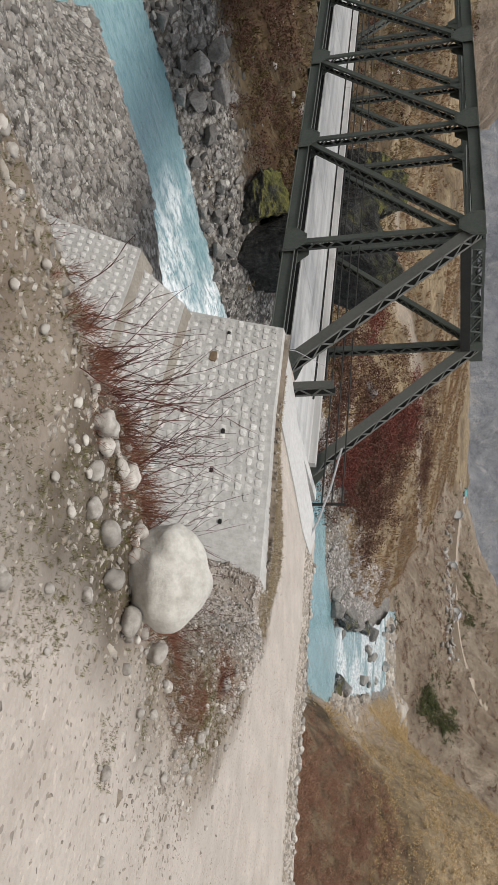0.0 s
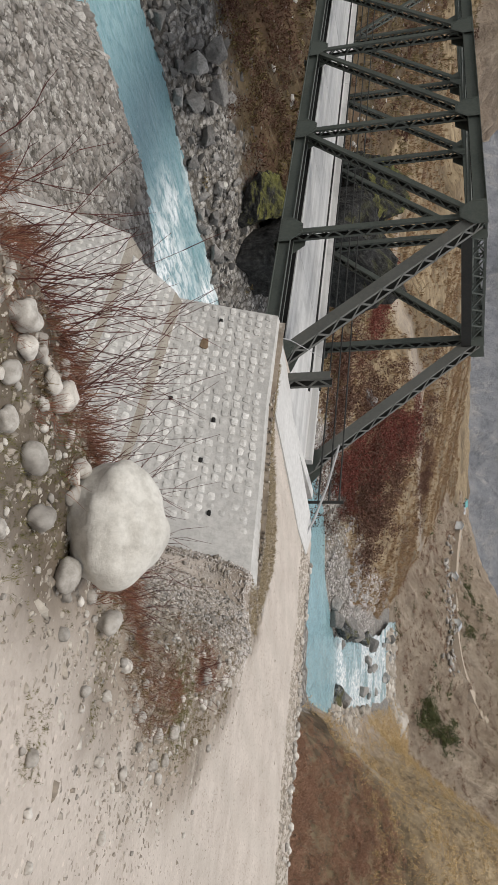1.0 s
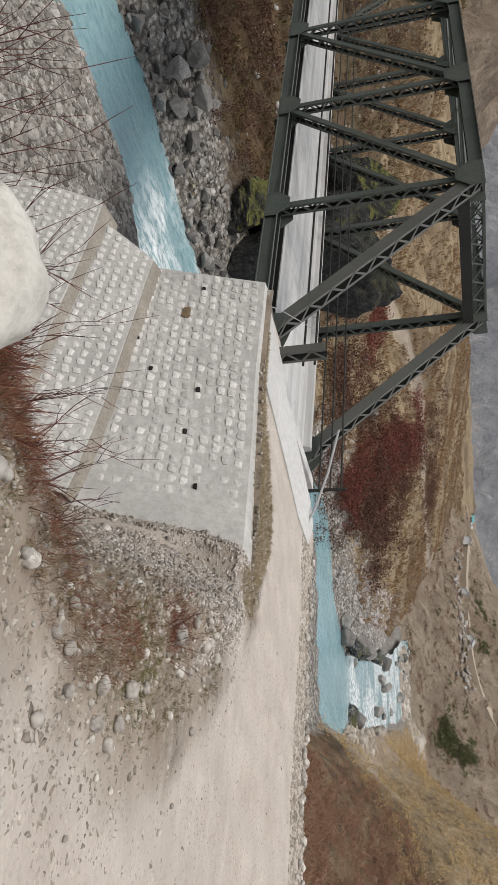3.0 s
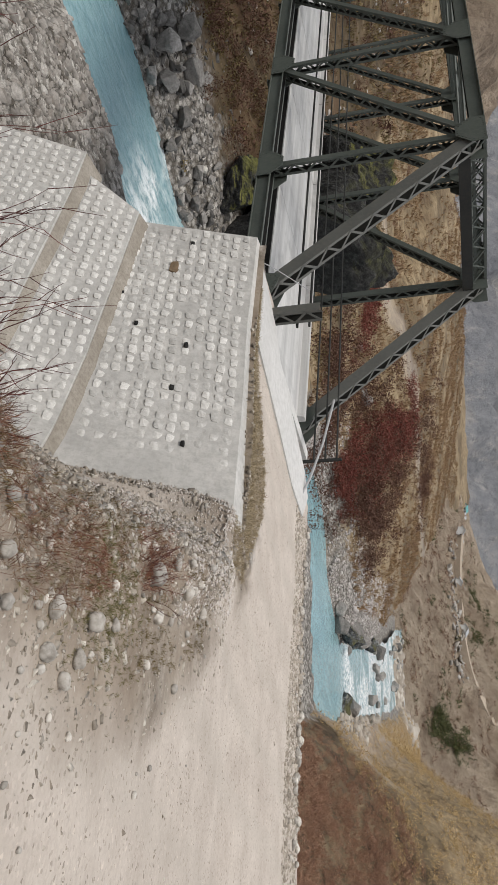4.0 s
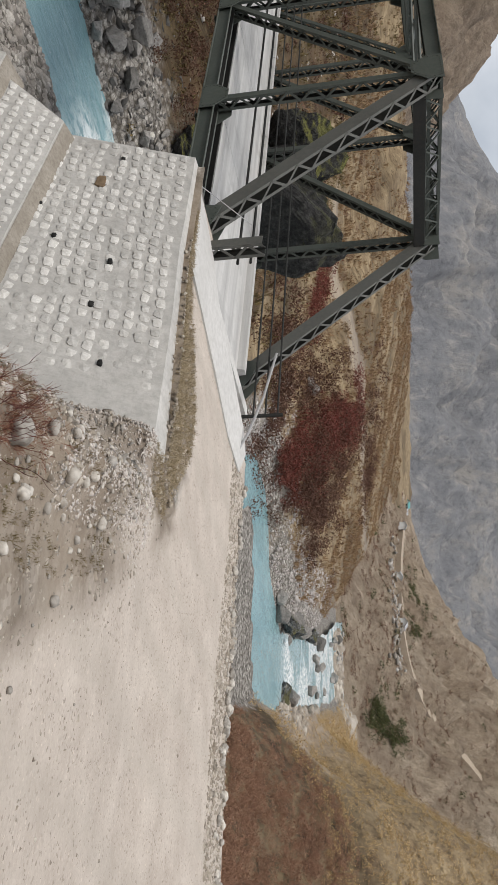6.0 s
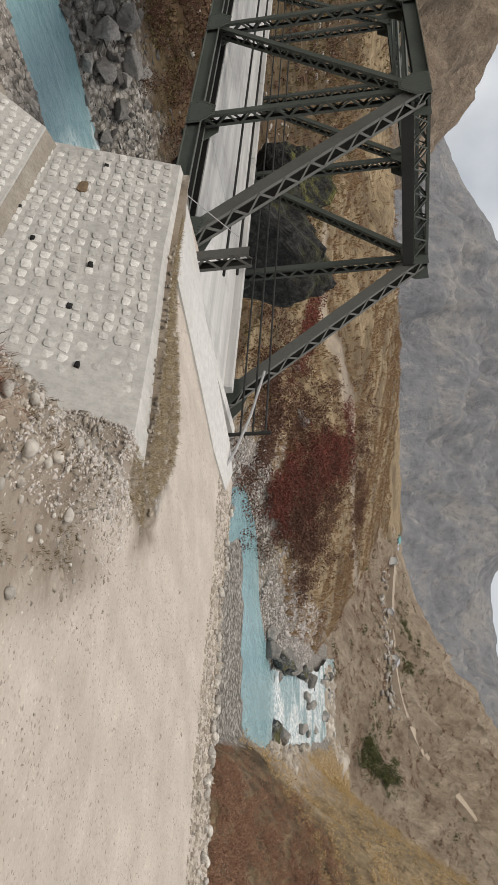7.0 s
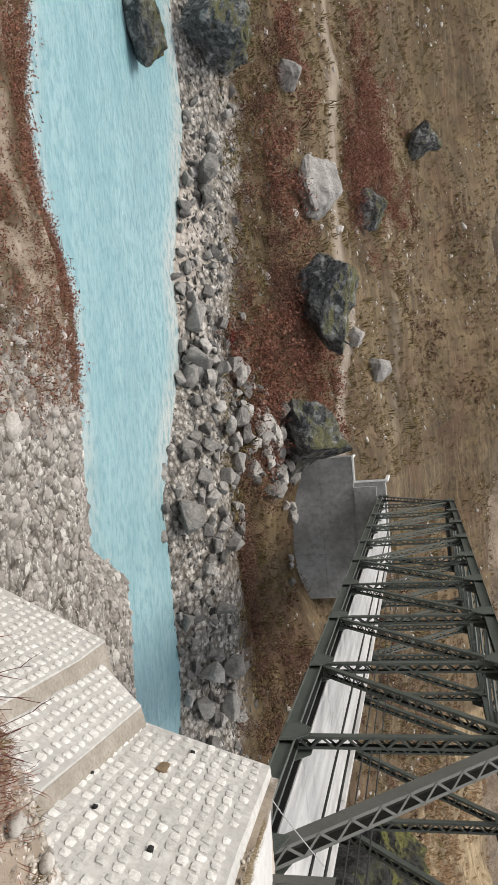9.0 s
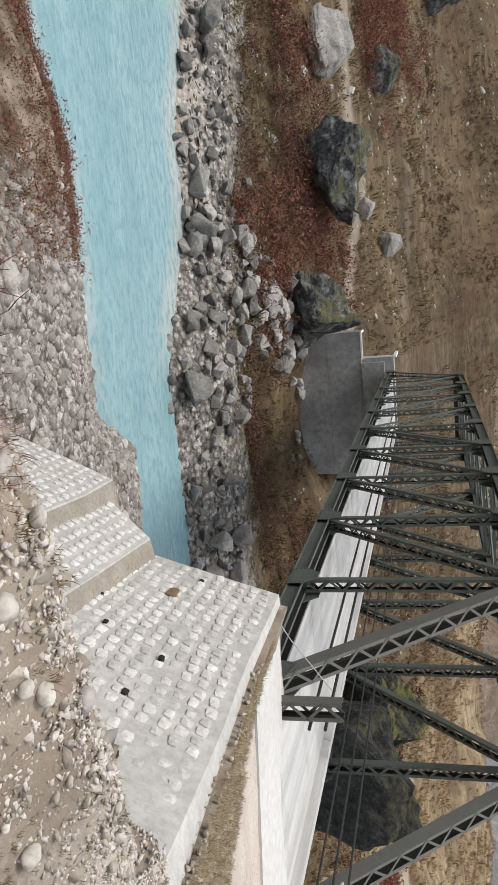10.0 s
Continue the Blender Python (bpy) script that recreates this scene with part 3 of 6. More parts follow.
def build_water():
    xs = graded(-400, 500, -45, 35, 0.8, 0.04)
    vs = np.linspace(0, 1, 64)
    X, V = np.meshgrid(xs, vs, indexing="ij")
    Y = near_shore(X) - 3 + V * (far_shore(X) - near_shore(X) + 4.5)
    rapid = smooth(9, 15, X) * smooth(34, 26, X) + 1.1 * smooth(98, 106, X) * smooth(290, 250, X)
    Z = WATER + (0.06 + 0.22 * rapid) * fbm(X * 0.5, Y * 0.9, 4, 41)
    nx, ny = X.shape
    idx = np.arange(nx * ny).reshape(nx, ny)
    quads = np.stack([idx[:-1, :-1], idx[1:, :-1], idx[1:, 1:], idx[:-1, 1:]], -1).reshape(-1, 4)
    ob = mesh_object("water", np.stack([X, Y, Z], -1).reshape(-1, 3), quads, water_material(), flat=False)
    att = ob.data.color_attributes.new("foam", "FLOAT_COLOR", "POINT")
    f = np.clip(0.05 + 0.95 * rapid, 0, 1)
    g = smooth(3.5, 0.2, far_shore(X) - Y + 1.5 * fbm(X * 0.2, Y * 0.2, 3, 43)) * smooth(-1, -9, X)
    g = np.maximum(g, 0.6 * smooth(1.6, 0.2, Y - near_shore(X)) * smooth(0, -8, X))
    att.data.foreach_set("color", np.stack([f, g, f, np.ones_like(f)], -1).astype(np.float32).ravel())
    return tagged(ob, "milky turquoise river water with white riffles", "river", kind="structure")


def build_mountain(name, label, mat, az0, az1, dist, ridge, base, seed, depth=0.35):
    """A range seen between two bearings; ridge: (bearing, height above eye in degrees) pairs."""
    na, nd = 220, 100
    az, u = np.meshgrid(np.linspace(az0, az1, na), np.linspace(0, 1, nd), indexing="ij")
    top = np.interp(az, [r[0] for r in ridge], [r[1] for r in ridge])
    r = dist * (1 + depth * u)
    x, y = -12 + r * np.sin(np.radians(az)), -15 + r * np.cos(np.radians(az))
    h = 5 + np.tan(np.radians(top)) * dist * (1 + depth)
    k = 6.6 / dist
    w = 0.3 - 1.5 * np.abs(fbm(x * k, y * k, 3, seed)) + 0.7 * fbm(x * k * 4, y * k * 4, 4, seed + 9) - 0.5 * np.abs(fbm(x * k * 2.3, y * k * 2.3, 3, seed + 5))
    z = base + (h - base) * (1 - (1 - u) ** 1.5) + w * (h - base) * 0.42 * np.sin(math.pi * np.minimum(u, 0.93))
    verts = np.stack([x, y, z], -1).reshape(-1, 3)
    idx = np.arange(na * nd).reshape(na, nd)
    quads = np.stack([idx[:-1, :-1], idx[1:, :-1], idx[1:, 1:], idx[:-1, 1:]], -1).reshape(-1, 4)
    return tagged(mesh_object(name, verts, quads, mat, flat=False), label, "mountain", kind="structure")


build_ground()
build_water()
# The far range's haze is put into this bluish, low-contrast rock colour.
GREY_ROCK = mountain_material("hazy_grey_rock", (0.17, 0.173, 0.185), (0.225, 0.226, 0.232), (0.29, 0.275, 0.258), 1.6)
BROWN_ROCK = mountain_material("dry_brown_mountain", (0.19, 0.148, 0.112), (0.30, 0.235, 0.175), (0.40, 0.32, 0.24), 2.5)
build_mountain("backdrop_far_range", "hazy grey rocky mountains in the distance", GREY_ROCK, 24, 100, 1500, [(24, 4), (32, 6), (36, 8.5), (48, 12), (56, 10), (61, 7.2), (66, 7.5), (74, 12), (100, 18)], -80, 51)
EAST = build_mountain("backdrop_east_slope", "brown scree slopes with scattered green scrub", mountain_material("scree_slope", (0.32, 0.237, 0.17), (0.50, 0.395, 0.29), (0.61, 0.505, 0.385), 5.0), 56, 112, 250, [(56, 1.0), (59, 1.3), (62.3, 2.0), (66.2, 3.9), (70.1, 6.0), (73.3, 6.9), (77, 9), (90, 14), (112, 18)], -15, 71, 1.3)
build_mountain("backdrop_brown_mountain", "dry brown mountain slope above the valley", BROWN_ROCK, -70, 33, 420, [(-70, 30), (0, 24), (15, 16), (24, 9.2), (28, 6.8), (33, 3.0)], -20, 61, 0.6)


# ---- the stepped stone retaining wall ----
def wall_top(y):
    return 1.02 + np.interp(y, [-9, -7, -3, 0], [0.45, 0.28, 0.05, 0.0])


def wall_line(y):
    """Where the top of the face runs."""
    return np.interp(y, [-10, -8.6, -7, -5, -2, 0, 8], [-3.4, -2.95, -2.62, -2.4, -2.28, -2.22, -2.1])


# tier: top z, bottom z, set forward at its top, batter, near end, far end at its top, slant of the far end
TIERS = [(None, -1.62, 0.0, 0.327, -8.1, 0.05, 0.03), (-1.56, -2.8, 1.25, 0.5, -7.6, 0.0, 0.75), (-2.82, -8.5, 2.22, 0.4, -5.5, 1.35, 0.22)]


def tier_top(k, y):
    return float(wall_top(y)) if TIERS[k][0] is None else TIERS[k][0]


def tier_face(k, y, z):
    """The x of tier k's face."""
    batter = TIERS[k][3] + 0.025 * max(0.0, -y) * (1 if k == 0 else 0.4)
    zt = 1.02 if k == 0 else TIERS[k][0]
    return float(wall_line(y)) - batter * (zt - z) - TIERS[k][2] - (0.05 * max(0.0, -y) if k else 0.0)


def tier_end(k, z):
    return TIERS[k][5] + TIERS[k][6] * (tier_top(k, 0.0) - z)


def build_wall():
    wall = new("retaining_wall_west")
    tagged(wall, "stepped pale mortar retaining wall with rows of white stones", "wall", kind="structure")
    for k, (z1, z0, fwd, bat, ya, yb, slant) in enumerate(TIERS):
        bm = bmesh.new()
        ny, nz = 44, 16
        grid = []
        for i in range(ny + 1):
            grid.append([])
            for j in range(nz + 1):
                y = ya + (yb - ya) * i / ny
                t = tier_top(k, y)
                z = t + (z0 - 0.7 - t) * j / nz
                y = ya + (tier_end(k, z) - ya) * i / ny
                wob = 0.05 * float(fbm(np.array(y * 1.3), np.array(z * 1.3), 3, 70 + k))
                grid[-1].append(bm.verts.new((tier_face(k, y, z) + wob, y, z)))
        for i in range(ny):
            for j in range(nz):
                bm.faces.new((grid[i][j], grid[i + 1][j], grid[i + 1][j + 1], grid[i][j + 1]))
        tops = [g[0] for g in grid]
        backs = [bm.verts.new((v.co.x + (0.5 if k == 0 else 1.3), v.co.y, v.co.z + 0.03)) for v in tops]
        for i in range(ny):
            bm.faces.new((tops[i], backs[i], backs[i + 1], tops[i + 1]))
        last = grid[-1]
        bl = [backs[-1]] + [bm.verts.new((v.co.x + 2.4, v.co.y, v.co.z)) for v in last[1:]]
        for j in range(nz):
            bm.faces.new((last[j], bl[j], bl[j + 1], last[j + 1]))
        part("tier", bm, MORTAR, wall)
        if k:
            bm = bmesh.new()
            rows = []
            for i in range(30):
                y = ya + (yb - 0.02 - ya) * i / 29
                x = tier_face(k, y, tier_top(k, y))
                lift = 0.05 + 0.04 * float(fbm(np.array(y * 2.0), np.array(0.0), 3, 90 + k))
                rows.append([bm.verts.new((x + 0.04, y, TIERS[k][0] + 0.012)), bm.verts.new((x + 0.25, y, TIERS[k][0] + lift)), bm.verts.new((x + 0.75, y, TIERS[k][0] + 0.03 + 2 * lift))])
            for r0, r1 in zip(rows, rows[1:]):
                bm.faces.new((r0[0], r0[1], r1[1], r1[0]))
                bm.faces.new((r0[1], r0[2], r1[2], r1[1]))
            part("ledge_soil", bm, SOIL, wall, "grey-brown soil lying on the ledge")
    return wall


SOIL = two_scale("ledge_soil", (0.24, 0.215, 0.18), (0.36, 0.33, 0.285), (0.17, 0.145, 0.115), 1.5, 14.0, 0.95, 0.6, 0.02)
WALL = build_wall()

# ---- near abutment and approach slab ----
bm = bmesh.new()
box(bm, (-1.7, -0.35, -9), (6.3, 0.75, -0.05))
box(bm, (-1.75, -0.5, -0.05), (6.2, -0.12, 0.72))
tagged(part("abutment_near", bm, CONCRETE, None), "pale concrete abutment under the bridge end", "abutment", kind="structure")
bm = bmesh.new()
prism(bm, [(-2.15, -0.02), (-1.62, -1.2), (-1.3, -2.38), (-0.1, -2.62), (1.4, -2.95), (3.2, -3.45), (4.7, -3.5), (5.3, -2.5), (4.7, -2.0), (0.9, -1.05), (0.2, -0.56), (-1.1, -0.18), (-1.6, -0.1)], 0.6, 1.0)
tagged(part("approach_slab", bm, CONCRETE, None), "worn pale concrete slab at the bridge entrance", "slab", kind="structure")

# ---- steel truss bridge ----
XL, XR, YJ, PANEL, COUNT = -0.05, 5.55, 0.15, 6.0, 10
ZB, ZT = 0.25, 6.6


def joint(side, k, top):
    return Vector((side, YJ + PANEL * k, ZT if top else ZB))


def frame_along(p, q, up=Vector((1, 0, 0))):
    """A frame with x along the member, y across the truss plane (world x) and z in the truss plane."""
    d = (q - p).normalized()
    n = up - up.dot(d) * d
    n.normalize()
    w = d.cross(n)
    m = Matrix((d, n, w)).transposed().to_4x4()
    m.translation = p
    return m, (q - p).length


def extrude(bm, pts, x0, x1, m, inner=()):
    """A cross-section in y and z drawn out along a member's x."""
    a = [bm.verts.new(m @ Vector((x0, y, z))) for y, z in pts]
    b = [bm.verts.new(m @ Vector((x1, y, z))) for y, z in pts]
    bm.faces.new(a)
    bm.faces.new(b[::-1])
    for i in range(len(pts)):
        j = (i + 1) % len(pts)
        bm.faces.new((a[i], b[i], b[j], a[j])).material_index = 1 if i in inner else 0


def laced_member(name, parent, p, q, depth, width, cut0, cut1, pitch=0.45, paint=None):
    """Two channels joined by zigzag bars on both faces: depth in the truss plane, width across it."""
    m, length = frame_along(p, q)
    member = new(name)
    member.parent = parent
    d, t = depth / 2, 0.014
    for s in (-1, 1):
        y = s * width / 2
        i, f = y - s * t, y - s * 0.08
        bm = bmesh.new()
        # Channel insides get the dark colour, standing in for shade between the channels.
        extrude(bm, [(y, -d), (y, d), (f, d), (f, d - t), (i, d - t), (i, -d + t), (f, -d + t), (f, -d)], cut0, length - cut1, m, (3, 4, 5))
        part("channel", bm, paint or STEEL, member).data.materials.append(DARK_STEEL_AND_SHADE)
    bm = bmesh.new()
    n = max(2, int((length - cut0 - cut1) / pitch))
    step = (length - cut0 - cut1) / n
    for t in (-1, 1):
        z = t * (depth / 2 + 0.012)
        for i in range(n):
            a, b = (-1, 1) if i % 2 == 0 else (1, -1)
            x0, x1 = cut0 + i * step, cut0 + (i + 1) * step
            y0, y1 = a * (width / 2 - 0.03), b * (width / 2 - 0.03)
            dx, dy = x1 - x0, y1 - y0
            nrm = math.hypot(dx, dy)
            ox, oy = -dy / nrm * 0.032, dx / nrm * 0.032
            prism(bm, [(x0 + ox, y0 + oy), (x0 - ox, y0 - oy), (x1 - ox, y1 - oy), (x1 + ox, y1 + oy)], z - 0.005, z + 0.005, m)
    tagged(part("lacing", bm, paint or STEEL, member), kind="stuff")
    return member


def chord(name, parent, p, q, depth, width, side=1):
    """A built-up box chord with a cover plate and flange angles, open underneath; side -1: open on top."""
    m, length = frame_along(p, q)
    sgn = side if (m.to_3x3() @ Vector((0, 0, 1))).z > 0 else -side
    d, w, t = depth / 2, width / 2, 0.02
    pts = [(-w - 0.09, d), (w + 0.09, d), (w + 0.09, d - t), (w, d - t), (w, -d + t), (w + 0.07, -d + t), (w + 0.07, -d), (w - 0.03, -d), (w - 0.03, d - 2 * t),
           (-w + 0.03, d - 2 * t), (-w + 0.03, -d), (-w - 0.07, -d), (-w - 0.07, -d + t), (-w, -d + t), (-w, d - t), (-w - 0.09, d - t)]
    bm = bmesh.new()
    # Inside faces of the open chord are painted dark in place of shade.
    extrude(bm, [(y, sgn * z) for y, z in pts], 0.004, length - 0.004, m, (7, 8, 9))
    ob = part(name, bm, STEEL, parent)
    ob.data.materials.append(DARK_STEEL_AND_SHADE)
    return ob


def rivets(bm, x, pts, out):
    """Rows of rivet heads along the edges of a plate."""
    for (y0, z0), (y1, z1) in zip(pts, pts[1:] + pts[:1]):
        n = int(math.hypot(y1 - y0, z1 - z0) / 0.11)
        for i in range(n):
            y, z = y0 + (y1 - y0) * (i + 0.5) / n, z0 + (z1 - z0) * (i + 0.5) / n
            box(bm, (min(x, x + out), y - 0.016, z - 0.016), (max(x, x + out), y + 0.016, z + 0.016))


def gusset(parent, side, k, top, pts):
    c = joint(side, k, top)
    for s in (-1, 1):
        bm = bmesh.new()
        x = side + s * 0.285 if not top else side + s * 0.30
        ring = [(c.y + y, c.z + z) for y, z in pts]
        vs0 = [bm.verts.new((x - 0.008, y, z)) for y, z in ring]
        vs1 = [bm.verts.new((x + 0.008, y, z)) for y, z in ring]
        bm.faces.new(vs0)
        bm.faces.new(vs1[::-1])
        for i in range(len(pts)):
            j = (i + 1) % len(pts)
            bm.faces.new((vs0[i], vs0[j], vs1[j], vs1[i]))
        plate = part("gusset", bm, STEEL, parent)
        if s < 0 and k <= 3 and side < 2:
            bm = bmesh.new()
            cy, cz = sum(y for y, z in ring) / len(ring), sum(z for y, z in ring) / len(ring)
            rivets(bm, x - 0.008, [(cy + 0.86 * (y - cy), cz + 0.86 * (z - cz)) for y, z in ring], -0.014)
            tagged(part("rivets", bm, STEEL, plate), kind="stuff")


def cross_beam(name, parent, p, q, half, height, bays):
    """A laced strut across the bridge: two flanges and zigzag bars."""
    beam = new(name)
    beam.parent = parent
    up = Vector((0, (q - p).y, (q - p).z))
    for c in (p, q):
        bm = bmesh.new()
        extrude(bm, [(-half, -0.045), (half, -0.045), (half, 0.045), (-half, 0.045)], XL, XR, Matrix.Translation((0, c.y, c.z)))
        part("flange", bm, STEEL, beam)
    bm = bmesh.new()
    for i in range(bays):
        x0, x1 = XL + (XR - XL) * i / bays, XL + (XR - XL) * (i + 1) / bays
        u, v = (p, q) if i % 2 == 0 else (q, p)
        for s in (-0.8, 0.8):
            tube(bm, [(x0, u.y + s * half, u.z), (x1, v.y + s * half, v.z)], 0.028, 4)
    tagged(part("lacing", bm, STEEL, beam), kind="stuff")


# Near-black colour for the shade between chord and deck, with almost no gloss.
GAP_SHADE = two_scale("near_black_gap_shade", (0.010, 0.010, 0.010), (0.022, 0.022, 0.021), (0.03, 0.028, 0.026), 0.8, 10.0, 0.6, 0.15, 0.004)
GAP_SHADE.node_tree.nodes["Principled BSDF"].inputs["Specular IOR Level"].default_value = 0.05


def build_bridge():
    bridge = new("truss_bridge")
    tagged(bridge, "green-grey riveted steel truss road bridge with concrete deck", "bridge")
    for side in (XL, XR):
        for k in range(COUNT):
            chord("bottom_chord", bridge, joint(side, k, False), joint(side, k + 1, False), 0.42, 0.36, -1)
        for k in range(1, COUNT - 1):
            chord("top_chord", bridge, joint(side, k, True), joint(side, k + 1, True), 0.42, 0.40)
        for k, e in ((1, 0), (COUNT - 1, COUNT)):
            laced_member("end_post", bridge, joint(side, e, False), joint(side, k, True), 0.40, 0.42, 0.1, 0.1, 0.42, STEEL_GREY)
        for k in range(1, COUNT):
            laced_member("vertical", bridge, joint(side, k, False), joint(side, k, True), 0.22, 0.36, 0.22, 0.22, 0.33)
        for k in range(1, COUNT // 2):
            laced_member("diagonal", bridge, joint(side, k, True), joint(side, k + 1, False), 0.20, 0.36, 0.4, 0.4, 0.33)
            laced_member("diagonal", bridge, joint(side, COUNT - k, True), joint(side, COUNT - k - 1, False), 0.20, 0.36, 0.4, 0.4, 0.33)
        for k in range(COUNT + 1):
            if 0 < k < COUNT:
                gusset(bridge, side, k, False, [(-0.6, -0.20), (0.6, -0.20), (0.6, 0.20), (0.22, 0.60), (-0.22, 0.60), (-0.6, 0.20)])
                gusset(bridge, side, k, True, [(-0.6, 0.20), (0.6, 0.20), (0.6, -0.24), (0.22, -0.66), (-0.22, -0.66), (-0.6, -0.24)])
            else:
                f = 1 if k == 0 else -1
                gusset(bridge, side, k, False, [(-0.5 * f, -0.20), (0.9 * f, -0.20), (0.9 * f, 0.3), (0.75 * f, 0.9), (0.1 * f, 0.7), (-0.5 * f, 0.25)])
    for k in range(1, COUNT):
        y = YJ + PANEL * k
        cross_beam("top_strut", bridge, Vector((0, y, ZT - 0.16)), Vector((0, y, ZT + 0.16)), 0.12, 0.32, 12)
        if k < COUNT - 1:
            for n, (a, b) in enumerate(((XL, XR), (XR, XL))):
                bm = bmesh.new()
                z = ZT - 0.03 - 0.12 * n
                tube(bm, [(a, y, z), (b, y + PANEL, z)], 0.055, 4)
                part("top_brace", bm, STEEL, bridge)
    for k, e in ((1, 0), (COUNT - 1, COUNT)):
        a, b = joint(XL, k, True), joint(XL, e, False)
        d = (b - a).normalized()
        cross_beam("portal_beam", bridge, a + Vector((0, 0, 0.16)), a + d * 0.42, 0.16, 1.0, 14)
        bm = bmesh.new()
        c = a + d * 0.62
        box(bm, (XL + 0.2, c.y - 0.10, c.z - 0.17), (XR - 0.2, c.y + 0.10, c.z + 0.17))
        part("portal_girder", bm, DARK_STEEL_AND_SHADE, bridge)
    for k in range(COUNT + 1):
        y = YJ + PANEL * k
        bm = bmesh.new()
        extrude(bm, [(-0.12, -0.25), (0.12, -0.25), (0.12, -0.22), (0.015, -0.22), (0.015, 0.105), (0.12, 0.105), (0.12, 0.135), (-0.12, 0.135), (-0.12, 0.105), (-0.015, 0.105), (-0.015, -0.22), (-0.12, -0.22)], XL + 0.2, XR - 0.2, Matrix.Translation((0, y, 0)))
        part("floor_beam", bm, STEEL, bridge)
    for x in (1.2, 2.2, 3.3, 4.3):
        bm = bmesh.new()
        box(bm, (x - 0.08, YJ, 0.14), (x + 0.08, YJ + PANEL * COUNT, 0.305))
        part("stringer", bm, STEEL, bridge)
    along = Matrix(((0, -1, 0, 0), (1, 0, 0, 0), (0, 0, 1, 0), (0, 0, 0, 1)))
    for k in range(COUNT):
        bm = bmesh.new()
        y0, y1 = YJ + PANEL * k + 0.012, YJ + PANEL * (k + 1) - 0.012
        extrude(bm, [(-x, z) for x, z in ((0.42, 0.31), (5.0, 0.31), (5.0, 0.86), (4.76, 0.86), (4.70, 0.64), (0.80, 0.58), (0.76, 0.60), (0.42, 0.57))], y0, y1, along)
        part("deck_slab", bm, DECK, bridge, "pale concrete deck slab with kerbs")
    bm = bmesh.new()
    prism(bm, [(0.5, -0.72), (4.72, -1.95), (5.0, -2.0), (5.0, YJ - 0.01), (0.5, YJ - 0.01)], 0.31, 0.63)
    part("deck_slab", bm, DECK, bridge, "pale concrete end of the deck")
    # Added strip that puts the gap's shade along the deck edge into colour.
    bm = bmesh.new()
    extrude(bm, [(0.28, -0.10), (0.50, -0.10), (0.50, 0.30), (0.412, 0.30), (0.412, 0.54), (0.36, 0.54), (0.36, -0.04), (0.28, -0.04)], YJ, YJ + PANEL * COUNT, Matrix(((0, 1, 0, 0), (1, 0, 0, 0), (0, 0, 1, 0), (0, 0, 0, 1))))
    part("edge_girder", bm, GAP_SHADE, bridge, "near-black strip standing in for shade along the deck edge")
    for z in (1.5, 1.82):
        bm = bmesh.new()
        tube(bm, [(0.42, -0.4, z), (0.42, YJ + PANEL * COUNT, z)], 0.035, 6)
        part("handrail", bm, DARK_STEEL_AND_SHADE, bridge, "dark steel pipe handrail")
    for z in (1.15, 1.5, 1.85):
        bm = bmesh.new()
        tube(bm, [(5.12, -1.3, z), (5.12, YJ + PANEL * COUNT, z)], 0.03, 6)
        part("handrail", bm, DARK_STEEL_AND_SHADE, bridge, "dark steel pipe handrail")
    for y in (-1.3,):
        bm = bmesh.new()
        box(bm, (5.09, y - 0.04, 0.55), (5.16, y + 0.04, 2.0))
        part("rail_post", bm, DARK_STEEL_AND_SHADE, bridge)
    laced_member("short_post", bridge, Vector((0.0, -0.35, 0.46)), Vector((0.0, -0.35, 2.2)), 0.26, 0.4, 0.0, 0.0, 0.3, STEEL_GREY)
    return bridge


build_bridge()

# ---- far abutment ----
JOINT = two_scale("faint_joint", (0.17, 0.17, 0.17), (0.28, 0.278, 0.275), (0.12, 0.12, 0.12), 0.35, 2.0)
bm = bmesh.new()
box(bm, (-4.2, 60.6, -12.0), (9.6, 63.4, -2.3))
box(bm, (-1.6, 61.0, -2.3), (7.4, 63.4, 0.72))
box(bm, (-1.2, 60.4, -2.3), (6.8, 61.0, -0.15))
abut = tagged(part("abutment_far", bm, CONCRETE_DARK, None), "tall weathered grey concrete abutment across the river", "abutment", kind="structure")
for lo, hi in (((-4.25, 60.55, -2.3), (-1.55, 60.75, -2.15)), ((-4.25, 60.75, -2.3), (-4.05, 63.5, -2.15)), ((-1.75, 60.95, -2.3), (-1.6, 61.15, 0.9)), ((-1.75, 61.15, 0.72), (-1.5, 66.0, 1.0))):
    bm = bmesh.new()
    box(bm, lo, hi)
    part("coping", bm, WHITE, abut, "pale coping edge")
for lo, hi in (((-4.2, 60.585, -5.6), (9.6, 60.6, -5.52)), ((0.4, 60.585, -12.0), (0.47, 60.6, -2.3)), ((5.2, 60.585, -12.0), (5.27, 60.6, -2.3))):
    bm = bmesh.new()
    box(bm, lo, hi)
    part("joint_line", bm, JOINT, abut, "faint pale line of a concrete joint")


